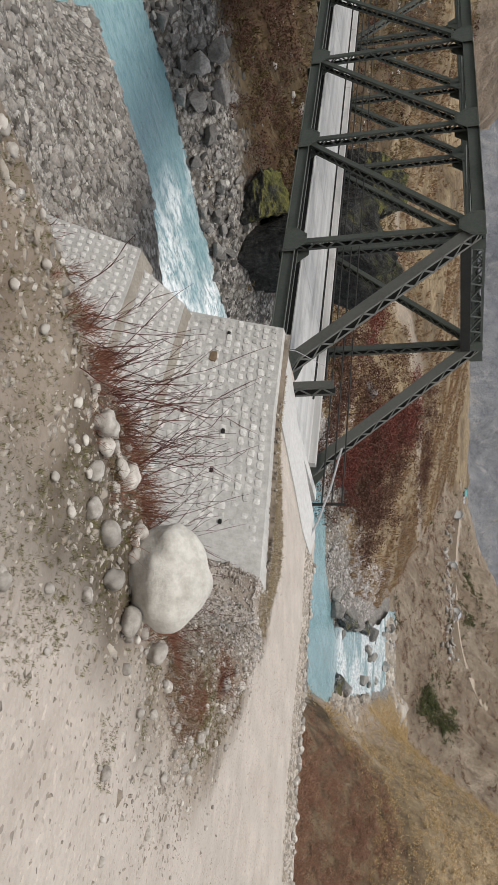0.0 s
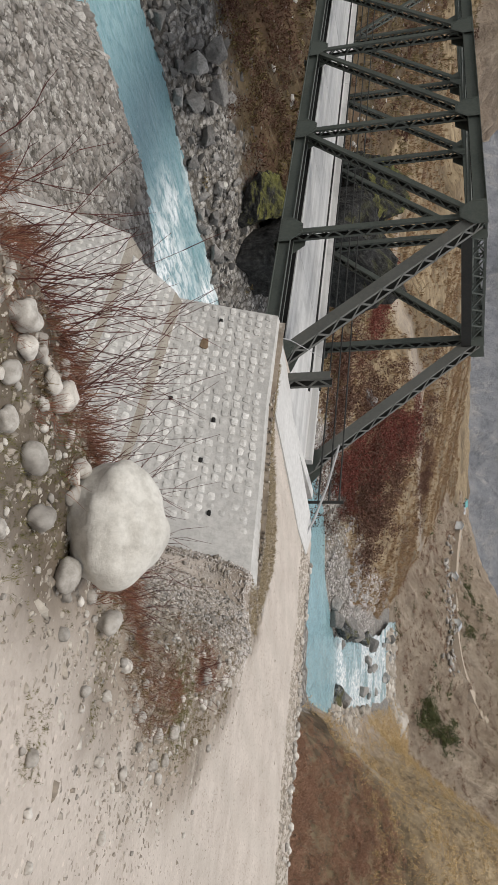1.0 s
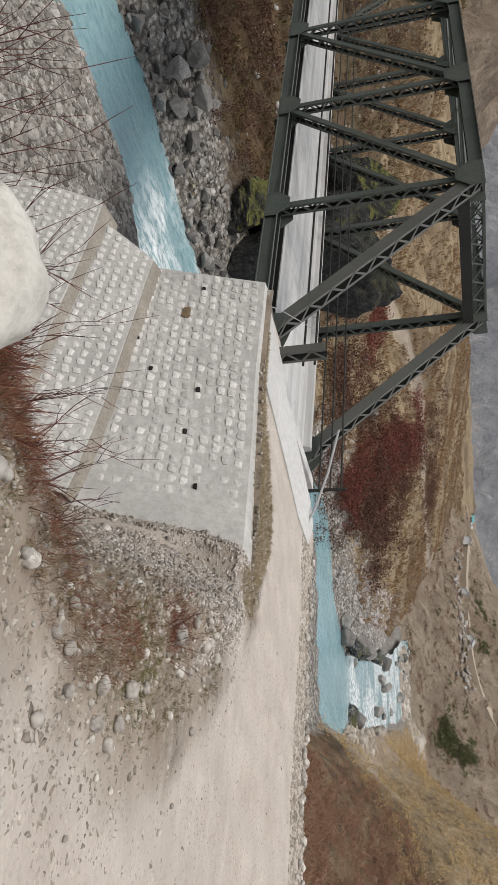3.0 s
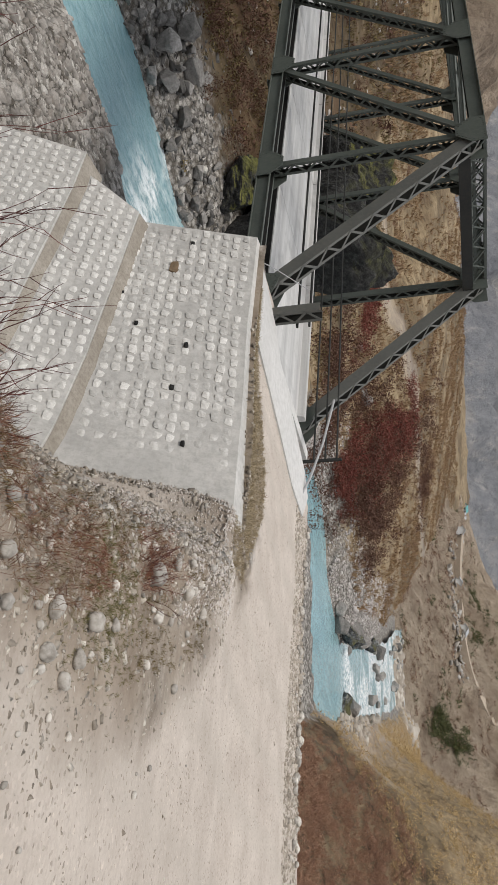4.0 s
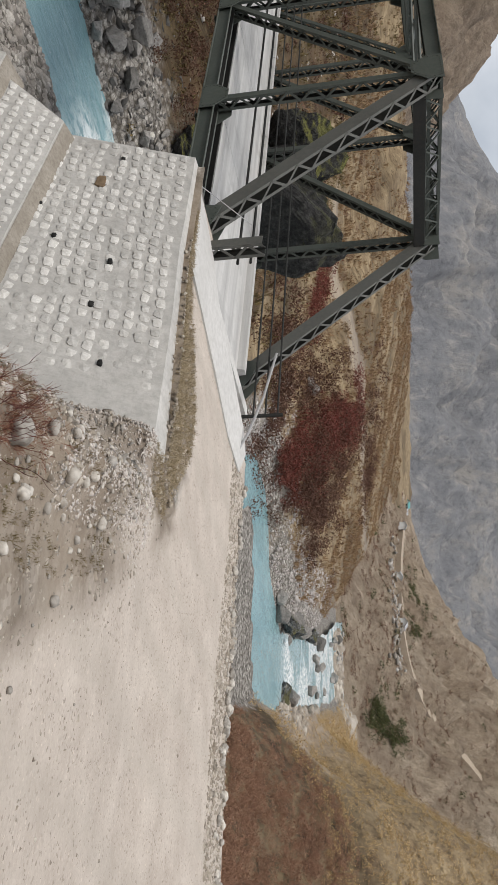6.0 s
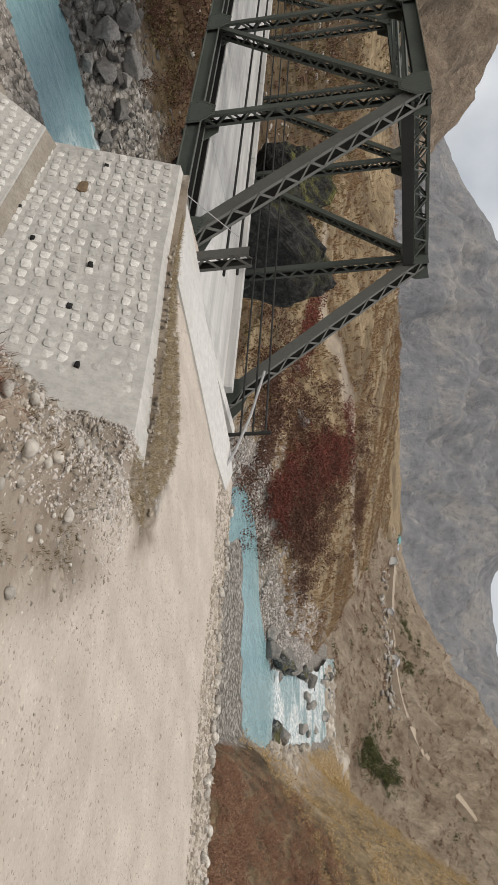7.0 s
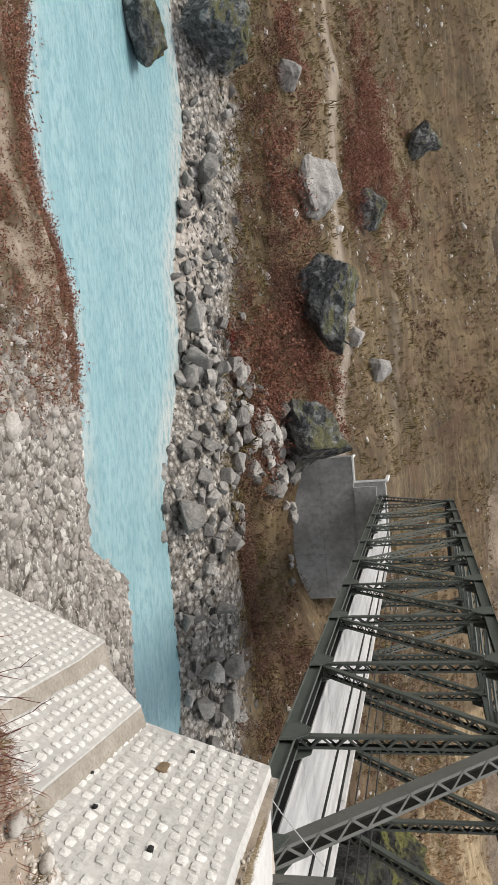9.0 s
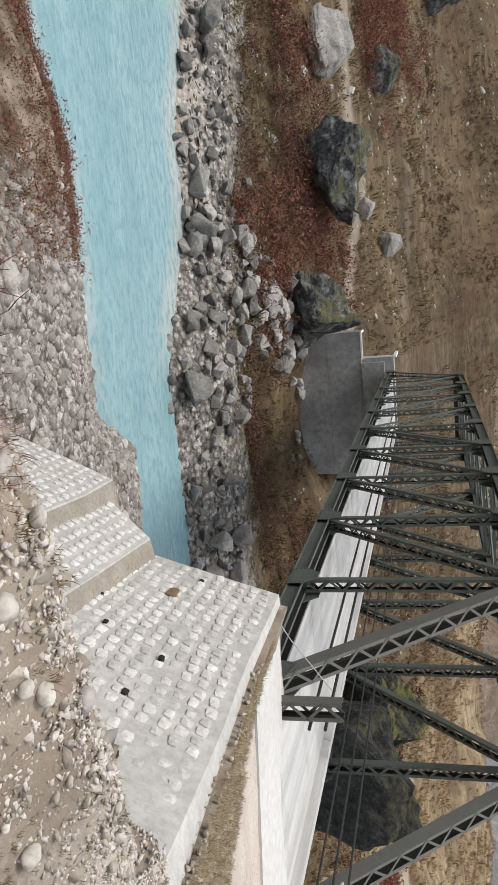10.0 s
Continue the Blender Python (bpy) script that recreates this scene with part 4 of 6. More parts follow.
# ---- rocks ----
def rock_mesh(name, seed, detail, mat, squash=(1, 0.85, 0.7), rough=0.3, corners=14, bevel=0.05):
    """A broken rock: the hull of random corners, its edges worn and its faces roughened."""
    rng = random.Random(seed)
    bm = bmesh.new()
    for _ in range(corners):
        v = Vector((rng.gauss(0, 1), rng.gauss(0, 1), rng.gauss(0, 1))).normalized() * rng.uniform(0.8, 1.08)
        bm.verts.new(v)
    out = bmesh.ops.convex_hull(bm, input=bm.verts)
    bmesh.ops.delete(bm, geom=list({g for g in out["geom_interior"] + out["geom_unused"] if isinstance(g, bmesh.types.BMVert)}), context="VERTS")
    if bevel:
        bmesh.ops.bevel(bm, geom=list(bm.edges), offset=bevel, segments=1, affect="EDGES", profile=0.5)
    bmesh.ops.triangulate(bm, faces=bm.faces)
    for _ in range(detail):
        bmesh.ops.subdivide_edges(bm, edges=bm.edges, cuts=1, use_grid_fill=True)
        bmesh.ops.triangulate(bm, faces=bm.faces)
    off = Vector((rng.uniform(0, 50), rng.uniform(0, 50), rng.uniform(0, 50)))
    for v in bm.verts:
        d = v.co.normalized()
        v.co += d * rough * (0.25 * noise.noise(v.co * 1.7 + off) + 0.12 * noise.noise(v.co * 4.5 + off) + 0.06 * noise.noise(v.co * 11 + off))
        v.co = Vector((v.co.x * squash[0], v.co.y * squash[1], v.co.z * squash[2]))
    bmesh.ops.recalc_face_normals(bm, faces=bm.faces)
    me = bpy.data.meshes.new(name)
    bm.to_mesh(me)
    bm.free()
    me.materials.append(mat)
    return me


def smooth_stone(name, seed, mat, squash, rough=0.25, fine=3):
    """A stone rounded by water: a ball pushed in and out by slow noise."""
    rng = random.Random(seed)
    bm = bmesh.new()
    bmesh.ops.create_icosphere(bm, subdivisions=fine, radius=1.0)
    off = Vector((rng.uniform(0, 50), rng.uniform(0, 50), rng.uniform(0, 50)))
    for v in bm.verts:
        d = v.co.copy()
        v.co += d * rough * (noise.noise(d * 1.1 + off) + 0.35 * noise.noise(d * 2.6 + off) + 0.06 * noise.noise(d * 9 + off))
        v.co = Vector((v.co.x * squash[0], v.co.y * squash[1], v.co.z * squash[2]))
    me = bpy.data.meshes.new(name)
    bm.to_mesh(me)
    bm.free()
    me.materials.append(mat)
    me.polygons.foreach_set("use_smooth", [True] * len(me.polygons))
    return me


def place_rock(name, me, x, y, size, turn, sink, label, group="", z=None, tilt=0.0):
    ob = new(name, me)
    zz = float(ground_height(x, y)) if z is None else z
    ob.matrix_world = pose(x, y, zz + size * (0.7 - sink), tilt, tilt * 0.5, turn) @ Matrix.Diagonal((size, size, size, 1))
    return tagged(ob, label, "rock", group)


big = smooth_stone("big_boulder", 3, BOULDER, (1.12, 0.95, 0.84), 0.22, 5)
place_rock("road_stone", smooth_stone("road_stone", 48, PEBBLE, (1, 0.8, 0.75), 0.2), -13.43, -12.68, 0.075, 30, 0.3, "small pale stone leaning on the big boulder", "stones on the road edge")
place_rock("boulder", big, -13.14, -12.86, 0.325, -54, 0.1, "large smooth pale granite boulder at the road edge", z=3.35)


def scatter(name, bases, where, sizes, seed, mat, label, category, stretch=0.35, tilt=25, sink=0.3, z=None):
    """Many small pieces joined into one mesh: bases are (verts, faces) arrays."""
    rng = np.random.RandomState(seed)
    where, sizes = np.asarray(where, float), np.asarray(sizes, float)
    zz = ground_height(where[:, 0], where[:, 1]) if z is None else np.asarray(z)
    pick = rng.randint(len(bases), size=len(where))
    verts, faces, start = [], [], 0
    for b, (bv, bf) in enumerate(bases):
        ids = np.nonzero(pick == b)[0]
        if not len(ids):
            continue
        n = len(ids)
        yaw, rx, ry = rng.uniform(0, math.tau, n), np.radians(rng.uniform(-tilt, tilt, n)), np.radians(rng.uniform(-tilt, tilt, n))
        s = sizes[ids][:, None] * (1 + stretch * rng.uniform(-1, 1, (n, 3)))
        v = bv[None] * s[:, None, :]
        cy, sy = np.cos(yaw)[:, None], np.sin(yaw)[:, None]
        cx, sx, c2, s2 = np.cos(rx)[:, None], np.sin(rx)[:, None], np.cos(ry)[:, None], np.sin(ry)[:, None]
        X, Y, Z = v[..., 0], v[..., 1], v[..., 2]
        Y, Z = cx * Y - sx * Z, sx * Y + cx * Z
        X, Z = c2 * X + s2 * Z, -s2 * X + c2 * Z
        X, Y = cy * X - sy * Y, sy * X + cy * Y
        out = np.stack([X + where[ids, 0][:, None], Y + where[ids, 1][:, None], Z + (zz[ids] - sink * sizes[ids])[:, None]], -1)
        verts.append(out.reshape(-1, 3))
        faces.append((bf[None] + (start + np.arange(n) * len(bv))[:, None, None]).reshape(-1, bf.shape[1]))
        start += n * len(bv)
    verts, faces = np.concatenate(verts), np.concatenate(faces)
    me = bpy.data.meshes.new(name)
    me.vertices.add(len(verts))
    me.vertices.foreach_set("co", verts.ravel())
    me.loops.add(faces.size)
    me.loops.foreach_set("vertex_index", faces.ravel().astype(np.int32))
    me.polygons.add(len(faces))
    me.polygons.foreach_set("loop_start", np.arange(0, faces.size, 3, dtype=np.int32))
    me.update(calc_edges=True)
    me.materials.append(mat)
    return tagged(new(name, me), label, category, kind="stuff")


def stone_bases(count, corners, seed, flat=0.72):
    """Small broken stones: hulls of a few corners."""
    found = []
    for k in range(count):
        rng = random.Random(seed + k)
        bm = bmesh.new()
        for _ in range(corners):
            bm.verts.new(Vector((rng.gauss(0, 1), rng.gauss(0, 1), rng.gauss(0, 1))).normalized() * rng.uniform(0.85, 1.1))
        out = bmesh.ops.convex_hull(bm, input=bm.verts)
        bmesh.ops.delete(bm, geom=list({g for g in out["geom_interior"] + out["geom_unused"] if isinstance(g, bmesh.types.BMVert)}), context="VERTS")
        bmesh.ops.triangulate(bm, faces=bm.faces)
        bmesh.ops.recalc_face_normals(bm, faces=bm.faces)
        bm.verts.index_update()
        found.append((np.array([(v.co.x, v.co.y, v.co.z * flat) for v in bm.verts]), np.array([[v.index for v in f.verts] for f in bm.faces])))
        bm.free()
    return found


def brush_bases(count, blades, seed, width=0.03, spread=0.8, droop=0.3):
    """Loose brush: thin bent blades fanning out of one foot, about one unit high."""
    found = []
    for k in range(count):
        rng = random.Random(seed + k)
        vs, fs = [], []
        for _ in range(blades):
            az, lean, h = rng.uniform(0, math.tau), rng.uniform(0.05, 1) * spread, rng.uniform(0.45, 1.0)
            fx, fy = rng.gauss(0, 0.16), rng.gauss(0, 0.16)
            dx, dy = math.cos(az) * lean * h, math.sin(az) * lean * h
            u = rng.uniform(0.35, 0.6)
            mx, my, mz = fx + dx * u * 0.7, fy + dy * u * 0.7, h * u
            tx, ty, tz = fx + dx, fy + dy, h * (1 - droop * lean * rng.random())
            px, py = -math.sin(az + 0.9) * width, math.cos(az + 0.9) * width
            n = len(vs)
            vs += [(fx, fy, -0.05), (mx + px, my + py, mz), (mx - px, my - py, mz), (tx, ty, tz)]
            fs += [(n, n + 1, n + 2), (n + 1, n + 3, n + 2)]
        found.append((np.array(vs), np.array(fs)))
    return found


def clump_bases(count, leaves, seed, size=0.11, high=0.9):
    """Leafy growth: small leaves in a few uneven lumps, about one unit high."""
    found = []
    for k in range(count):
        rng = random.Random(seed + k)
        lumps = [(rng.gauss(0, 0.38), rng.gauss(0, 0.38), rng.uniform(0.15, 0.65) * high, rng.uniform(0.2, 0.45)) for _ in range(6)]
        vs, fs = [], []
        for _ in range(leaves):
            cx, cy, cz, r = rng.choice(lumps)
            d = Vector((rng.gauss(0, 1), rng.gauss(0, 1), rng.gauss(0, 0.9))).normalized() * r * rng.uniform(0.55, 1.1)
            p = Vector((cx, cy, cz)) + d
            p.z = max(p.z, 0.0)
            a = Vector((rng.gauss(0, 1), rng.gauss(0, 1), rng.gauss(0, 1))).normalized() * size * rng.uniform(0.6, 1.3)
            b = Vector((rng.gauss(0, 1), rng.gauss(0, 1), rng.gauss(0, 1))).normalized() * size * rng.uniform(0.4, 0.9)
            n = len(vs)
            vs += [tuple(p - a), tuple(p + b), tuple(p + a - b * 0.6)]
            fs.append((n, n + 1, n + 2))
        found.append((np.array(vs), np.array(fs)))
    return found


CLUMP_G = clump_bases(6, 60, 471, 0.085, 0.5)
CLUMP_F, CLUMP, CLUMP_S = clump_bases(6, 190, 461, 0.06, 0.75), clump_bases(6, 130, 401), clump_bases(6, 45, 421, 0.16, 0.6)
STONES1, GRIT = stone_bases(10, 13, 11), stone_bases(10, 8, 31)
R = np.random.RandomState(5)


def band(n, x0, x1, y0, y1, keep):
    """Random places in a rectangle that keep(x, y) allows."""
    x, y = R.uniform(x0, x1, n), R.uniform(y0, y1, n)
    ok = keep(x, y)
    return np.stack([x[ok], y[ok]], -1)


# ---- stones along the road ----
near_rocks = [smooth_stone("road_stone", 40 + k, PEBBLE, (1, 0.82 - 0.05 * (k % 3), 0.66), 0.24 if k % 2 else 0.36) for k in range(6)]
named = [(-14.33, -13.03, 0.10), (-14.0, -13.0, 0.14), (-13.71, -13.16, 0.14), (-13.21, -13.22, 0.16), (-13.4, -12.84, 0.11), (-13.89, -12.54, 0.15), (-14.53, -12.6, 0.15), (-14.45, -12.86, 0.10), (-12.25, -13.09, 0.17), (-14.05, -12.58, 0.10),
         (-14.4, -12.66, 0.10), (-14.06, -12.72, 0.07), (-7.82, -11.88, 0.17), (-7.5, -11.6, 0.09), (-7.42, -12.11, 0.10), (-5.32, -11.09, 0.11), (-9.76, -13.38, 0.10), (-9.81, -13.13, 0.11), (-9.1, -12.9, 0.13), (-9.4, -13.41, 0.09),
         (-9.21, -13.2, 0.10), (-6.05, -12.26, 0.09), (-6.9, -11.6, 0.12), (-6.3, -11.2, 0.10), (-11.5, -13.1, 0.10), (-10.6, -13.2, 0.09), (-8.6, -12.7, 0.08)]
rng = random.Random(8)
for k, (x, y, s) in enumerate(named):
    place_rock("road_stone", near_rocks[k % 6], x, y, 0.66 * s, rng.uniform(0, 360), 0.25, "rounded pale stone lying on the road edge", "stones on the road edge")
for k in range(200):
    x = rng.uniform(-16.5, -3.6)
    y = float(edge(x)) - abs(rng.gauss(0.1, 0.95)) + 0.3
    place_rock("road_stone", near_rocks[k % 6], x, y, rng.choice((0.018, 0.022, 0.026, 0.03, 0.035, 0.05)), rng.uniform(0, 360), 0.3, "small rounded stone half sunk in the road edge", "stones on the road edge")
for k in range(16):
    x, y = rng.uniform(-15.0, -12.9), rng.uniform(-13.3, -12.3)
    place_rock("road_stone", near_rocks[k % 6], x, y, rng.choice((0.018, 0.022, 0.03, 0.035, 0.045)), rng.uniform(0, 360), 0.3, "rounded stone in the heap on the road edge", "stones on the road edge")
for k in range(90):
    y = rng.uniform(-13.5, -3.3)
    x = float(np.interp(y, [-13.5, -12.5, -10, -6, -3.3], [6.6, 5.8, 5.45, 5.4, 5.5])) + rng.gauss(0, 0.22)
    place_rock("kerb_stone", near_rocks[k % 6], x, y, rng.uniform(0.05, 0.13), rng.uniform(0, 360), 0.35, "rough pale stone in the row along the road", "stones along the outer road edge")

on_road = band(70000, -19, 5, -20, -7.2, lambda x, y: (outside(x, y, ROAD) <= 0))
dist = np.abs(on_road[:, 1] - edge(on_road[:, 0]))
keep = R.uniform(0, 1, len(on_road)) < 0.16 + 0.9 * np.exp(-dist / 1.0)
scatter("pebbles", GRIT, on_road[keep], R.gamma(1.6, 0.005, keep.sum()) + 0.004, 6, BERM_STONE, "scattered pebbles on the sandy road", "pebbles")
slope = band(11000, -19, -2.4, -13, 1, lambda x, y: (outside(x, y, ROAD) > 0) & (outside(x, y, ROAD) < 6))
scatter("slope_stones", GRIT, slope, R.gamma(2.0, 0.018, len(slope)) + 0.012, 7, LOOSE, "loose stones on the bank below the road", "stones")
cobble = band(700, -17, -4, -16.5, -9.5, lambda x, y: (outside(x, y, ROAD) <= 0) & (y < edge(x) - 0.2))
scatter("road_cobbles", STONES1, cobble, R.gamma(2.0, 0.004, len(cobble)) + 0.009, 48, BERM_STONE, "larger loose stones on the sandy road", "stones")
outer = band(13000, 3.6, 7.2, -14, -3.3, lambda x, y: np.abs(x - np.interp(y, [-13.5, -12.5, -10, -6, -3.3], [6.4, 5.6, 5.2, 5.15, 5.2]) + 0.25) < 0.9)
scatter("outer_gravel", GRIT, outer, R.gamma(2.0, 0.02, len(outer)) + 0.012, 49, BERM_STONE, "gravel along the outer road edge", "gravel")
heap = band(15000, -16.8, -8.6, -14.4, -11.2, lambda x, y: (y - edge(x) < 1.2) & (R.uniform(0, 1, len(x)) < np.exp(-(np.maximum(0, edge(x) - 0.3 - y) / 0.75) ** 2)))
scatter("edge_gravel", GRIT, heap, R.gamma(1.8, 0.010, len(heap)) + 0.007, 54, BERM_STONE, "mixed gravel and small stones along the road edge", "gravel")
berm = band(20000, -9.0, -3, -13.6, -7.5, lambda x, y: (y - edge(x) < 3.0) & (y - edge(x) > -1.7) & (R.uniform(0, 1, len(x)) < np.exp(-np.maximum(0, edge(x) - y) / 0.7)))
scatter("berm_gravel", GRIT, berm, R.gamma(2.0, 0.010, len(berm)) + 0.008, 33, BERM_STONE, "brown-grey gravel heaped at the road edge", "gravel")
bank_end = band(5000, -6.0, -2.3, -10.6, -7.5, lambda x, y: (x < wall_line(y) + 0.6) & (outside(x, y, ROAD) > -0.01) & (y < -7.75 + 0.1 * np.sin(5 * x)))
scatter("ramp_gravel", GRIT, bank_end, R.gamma(2.0, 0.006, len(bank_end)) + 0.006, 58, RAMP_GRAVEL, "grey-pink gravel sloping against the end of the wall", "gravel")
shoulder = band(22000, -8.2, -2.6, -11.8, -7.6, lambda x, y: (y - edge(x) < 1.6) & (y - edge(x) > -0.55) & (R.uniform(0, 1, len(x)) < 0.3 + 0.7 * smooth(-7.6, -6.2, x)))
scatter("shoulder_gravel", GRIT, shoulder, R.gamma(1.8, 0.007, len(shoulder)) + 0.008, 63, RAMP_GRAVEL, "pale pinkish gravel on the shoulder above the wall", "gravel")
verge = band(3600, -3.2, -0.1, -9.5, -2.3, lambda x, y: (x > wall_line(y) + 0.25) & (outside(x, y, VERGE) < 0.15))
scatter("verge_stones", STONES1, verge, R.gamma(2.0, 0.010, len(verge)) + 0.008, 8, BERM_STONE, "gravel on the verge above the wall", "stones")

# ---- gravel terrace and river banks ----
terrace = band(30000, -22, 16, -4, 28, lambda x, y: (outside(x, y, ROAD) > 5) & (near_shore(x) - y > 0.1) & (R.uniform(0, 1, len(x)) < smooth(-15, -10, x)) & (x < wall_line(y) - 2.4 + 10 * (y > 4.5)))
scatter("terrace_gravel", STONES1, terrace, R.gamma(2.0, 0.055, len(terrace)) + 0.03, 9, TERRACE_STONE, "grey cobbles of the gravel terrace", "gravel")
shore = band(26000, -60, 40, 28, 62, lambda x, y: (y - far_shore(x) > -0.6) & (y - far_shore(x) < 15) & (R.uniform(0, 1, len(x)) < np.exp(-np.maximum(0, y - far_shore(x) - 4) / 3.5)))
scatter("shore_gravel", GRIT, shore, R.gamma(2.0, 0.09, len(shore)) + 0.06, 10, SHORE, "grey broken stones on the river shore", "gravel")
down = band(26000, 55, 140, 25, 75, lambda x, y: (y - far_shore(x) > -0.8) & (y - far_shore(x) < 14))
scatter("bar_stones", GRIT, down, R.gamma(2.0, 0.09, len(down)) + 0.08, 11, PALE_GRAVEL, "pale stones of the gravel bar downstream", "gravel")

bank_rocks = [rock_mesh("bank_rock", 60 + k, 2, ROCK, (1, 0.8, 0.75), 0.35, 12, 0.05) for k in range(8)]
for k in range(195):
    x = rng.uniform(-36, 24)
    q = abs(rng.gauss(0, 3.2)) + 0.1
    if -12 < x < 12:
        q = rng.uniform(-0.3, 9.5 if x < 2 else 6)
    y = float(far_shore(x)) + q
    s = rng.uniform(0.35, 0.8) * (1.25 if rng.random() < 0.15 else 1.0)
    place_rock("bank_rock", bank_rocks[k % 8], x, y, s, rng.uniform(0, 360), 0.25, "angular grey rock of the river bank", "rocks on the far bank", tilt=rng.uniform(-25, 25))
for k, (x, y, s) in enumerate(((-2.9, 35.0, 1.7), (-12.8, 40.6, 1.7), (-16.6, 41.4, 1.5), (-29.0, 46.4, 1.7), (-26.5, 45.8, 1.0), (8.6, 36.4, 1.3), (9.0, 38.6, 1.3), (11.5, 37.6, 1.2), (10.5, 35.2, 1.1), (5.0, 38.3, 1.2), (-5.5, 42.8, 1.1), (-7.6, 44.8, 1.0))):
    place_rock("bank_rock", bank_rocks[(k * 3) % 8], x, y, s, k * 47, 0.2, "large angular grey rock at the water's edge", "rocks on the far bank", tilt=8)
pale_rocks = [rock_mesh("rubble_rock", 160 + k, 2, ROCK_PALE, (1, 0.8, 0.75), 0.35, 12, 0.05) for k in range(5)]
for k in range(170):
    u = rng.random()
    x, y = -13.0 + 9.5 * u + rng.gauss(0, 1.6), 42.0 + 14 * u + rng.gauss(0, 2.2)
    if x < -1.5 and y < 59.5:
        place_rock("rubble_rock", pale_rocks[k % 5], x, y, rng.choice((0.25, 0.3, 0.4, 0.5, 0.65, 0.85, 1.15)), rng.uniform(0, 360), 0.25, "pale angular rock in the rubble slope", "rocks of the rubble slope", tilt=rng.uniform(-30, 30))
for k in range(36):
    u = rng.random()
    x, y = (-7.5 + 3.2 * u + rng.gauss(0, 0.7), 54.5 + 6.0 * u + rng.gauss(0, 0.6)) if k % 3 else (rng.uniform(-4.5, 7.5), rng.uniform(57.5, 60.2))
    place_rock("rubble_rock", pale_rocks[k % 5], x, y, rng.choice((0.3, 0.4, 0.55, 0.7, 0.9)), rng.uniform(0, 360), 0.3, "pale angular rock against the foot of the abutment", "rocks of the rubble slope", tilt=rng.uniform(-30, 30))
white_rock = rock_mesh("white_rock", 81, 2, BOULDER, (1, 0.9, 0.8), 0.2, 12, 0.1)
place_rock("white_rock", white_rock, 17.6, 35.0, 0.6, 20, 0.2, "single white boulder on the gravel shore")

# ---- boulders on the far bank ----
def lichened():
    """Dark rock with pale lichen patches and moss where it faces up."""
    mat, n, l, b = material("dark_lichen_rock", 0.95)
    v = position(n, l)
    f1, f2, f3 = noise_tex(n, l, v, 0.45, 7, 0.7), noise_tex(n, l, v, 2.0, 7, 0.75), noise_tex(n, l, v, 0.8, 8, 0.75)
    c = ramp(n, l, f2, (0.34, (0.02, 0.02, 0.021)), (0.5, (0.075, 0.077, 0.078)), (0.66, (0.20, 0.203, 0.203)))
    c = mixed(n, l, ramp(n, l, f3, (0.52, (0, 0, 0)), (0.60, (0.8, 0.8, 0.8))), c, (0.33, 0.335, 0.33))
    g, x = n.new("ShaderNodeNewGeometry"), n.new("ShaderNodeSeparateXYZ")
    l.new(g.outputs["Normal"], x.inputs["Vector"])
    up = mixed(n, l, 1.0, ramp(n, l, x.outputs["Z"], (0.3, (0, 0, 0)), (0.75, (0.9, 0.9, 0.9))), ramp(n, l, f1, (0.38, (0, 0, 0)), (0.52, (1, 1, 1))), "MULTIPLY")
    l.new(mixed(n, l, up, c, (0.085, 0.082, 0.03)), b.inputs["Base Color"])
    bumped(n, l, b, f2, 1.0, 0.3)
    return mat


ROCK_DARK = lichened()
dark_rocks = [rock_mesh("far_boulder", 90 + k, 3, ROCK_DARK, (1, 0.85, 0.85), 0.8, 13, 0.03) for k in range(4)]
grey_rocks = [rock_mesh("far_boulder", 96 + k, 3, ROCK, (1, 0.85, 0.75), 0.4, 20, 0.05) for k in range(3)]
place_rock("far_boulder", dark_rocks[0], -19.6, 61.5, 5.2, 20, 0.15, "huge dark lichened boulder in the dry meadow")
for k in range(60):
    x, y = rng.uniform(-12.5, -0.5), rng.uniform(39, 57)
    if y > 57 + 0.9 * (x + 0.5) + 6:
        continue
    place_rock("bank_rock", bank_rocks[k % 8], x, y, rng.choice((0.2, 0.25, 0.3, 0.4, 0.55, 0.7, 0.9)), rng.uniform(0, 360), 0.25, "angular pale grey rock in the rubble slope", "rocks on the far bank", tilt=rng.uniform(-30, 30))
for k, (x, y, size) in enumerate(((79.4, 64.2, 1.5), (80.6, 65.0, 1.0), (78.2, 64.8, 0.9), (70.0, 66.5, 0.9))):
    place_rock("far_boulder", grey_rocks[k % 3], x, y, size, 70 * k, 0.25, "pale grey boulder among red brush downstream")
place_rock("far_boulder", dark_rocks[1], -6.6, 56.8, 4.9, 80, 0.35, "mossy dark boulder beside the abutment")
place_rock("far_boulder", grey_rocks[0], -17.2, 77.3, 1.5, 10, 0.25, "round grey boulder by the footpath")
place_rock("far_boulder", grey_rocks[1], -13.6, 87.4, 2.2, 130, 0.3, "pale grey boulder above the footpath")
place_rock("far_boulder", dark_rocks[2], -35.0, 91.5, 3.4, 60, 0.25, "split dark grey boulder on the slope")
place_rock("far_boulder", grey_rocks[2], -32.6, 69.0, 3.6, 200, 0.2, "pale-topped boulder in the meadow")
place_rock("far_boulder", dark_rocks[3], -54.8, 128.5, 4.6, 15, 0.2, "blue-grey boulder high on the slope")
place_rock("far_boulder", grey_rocks[1], -43.0, 64.5, 2.0, 260, 0.2, "pale boulder in the brown meadow")
place_rock("far_boulder", rock_mesh("far_boulder", 111, 3, ROCK_DARK, (1.45, 0.62, 0.8), 0.7, 15, 0.04), -34.9, 35.0, 2.3, 4, 0.45, "long dark boulder standing in the river", z=WATER)
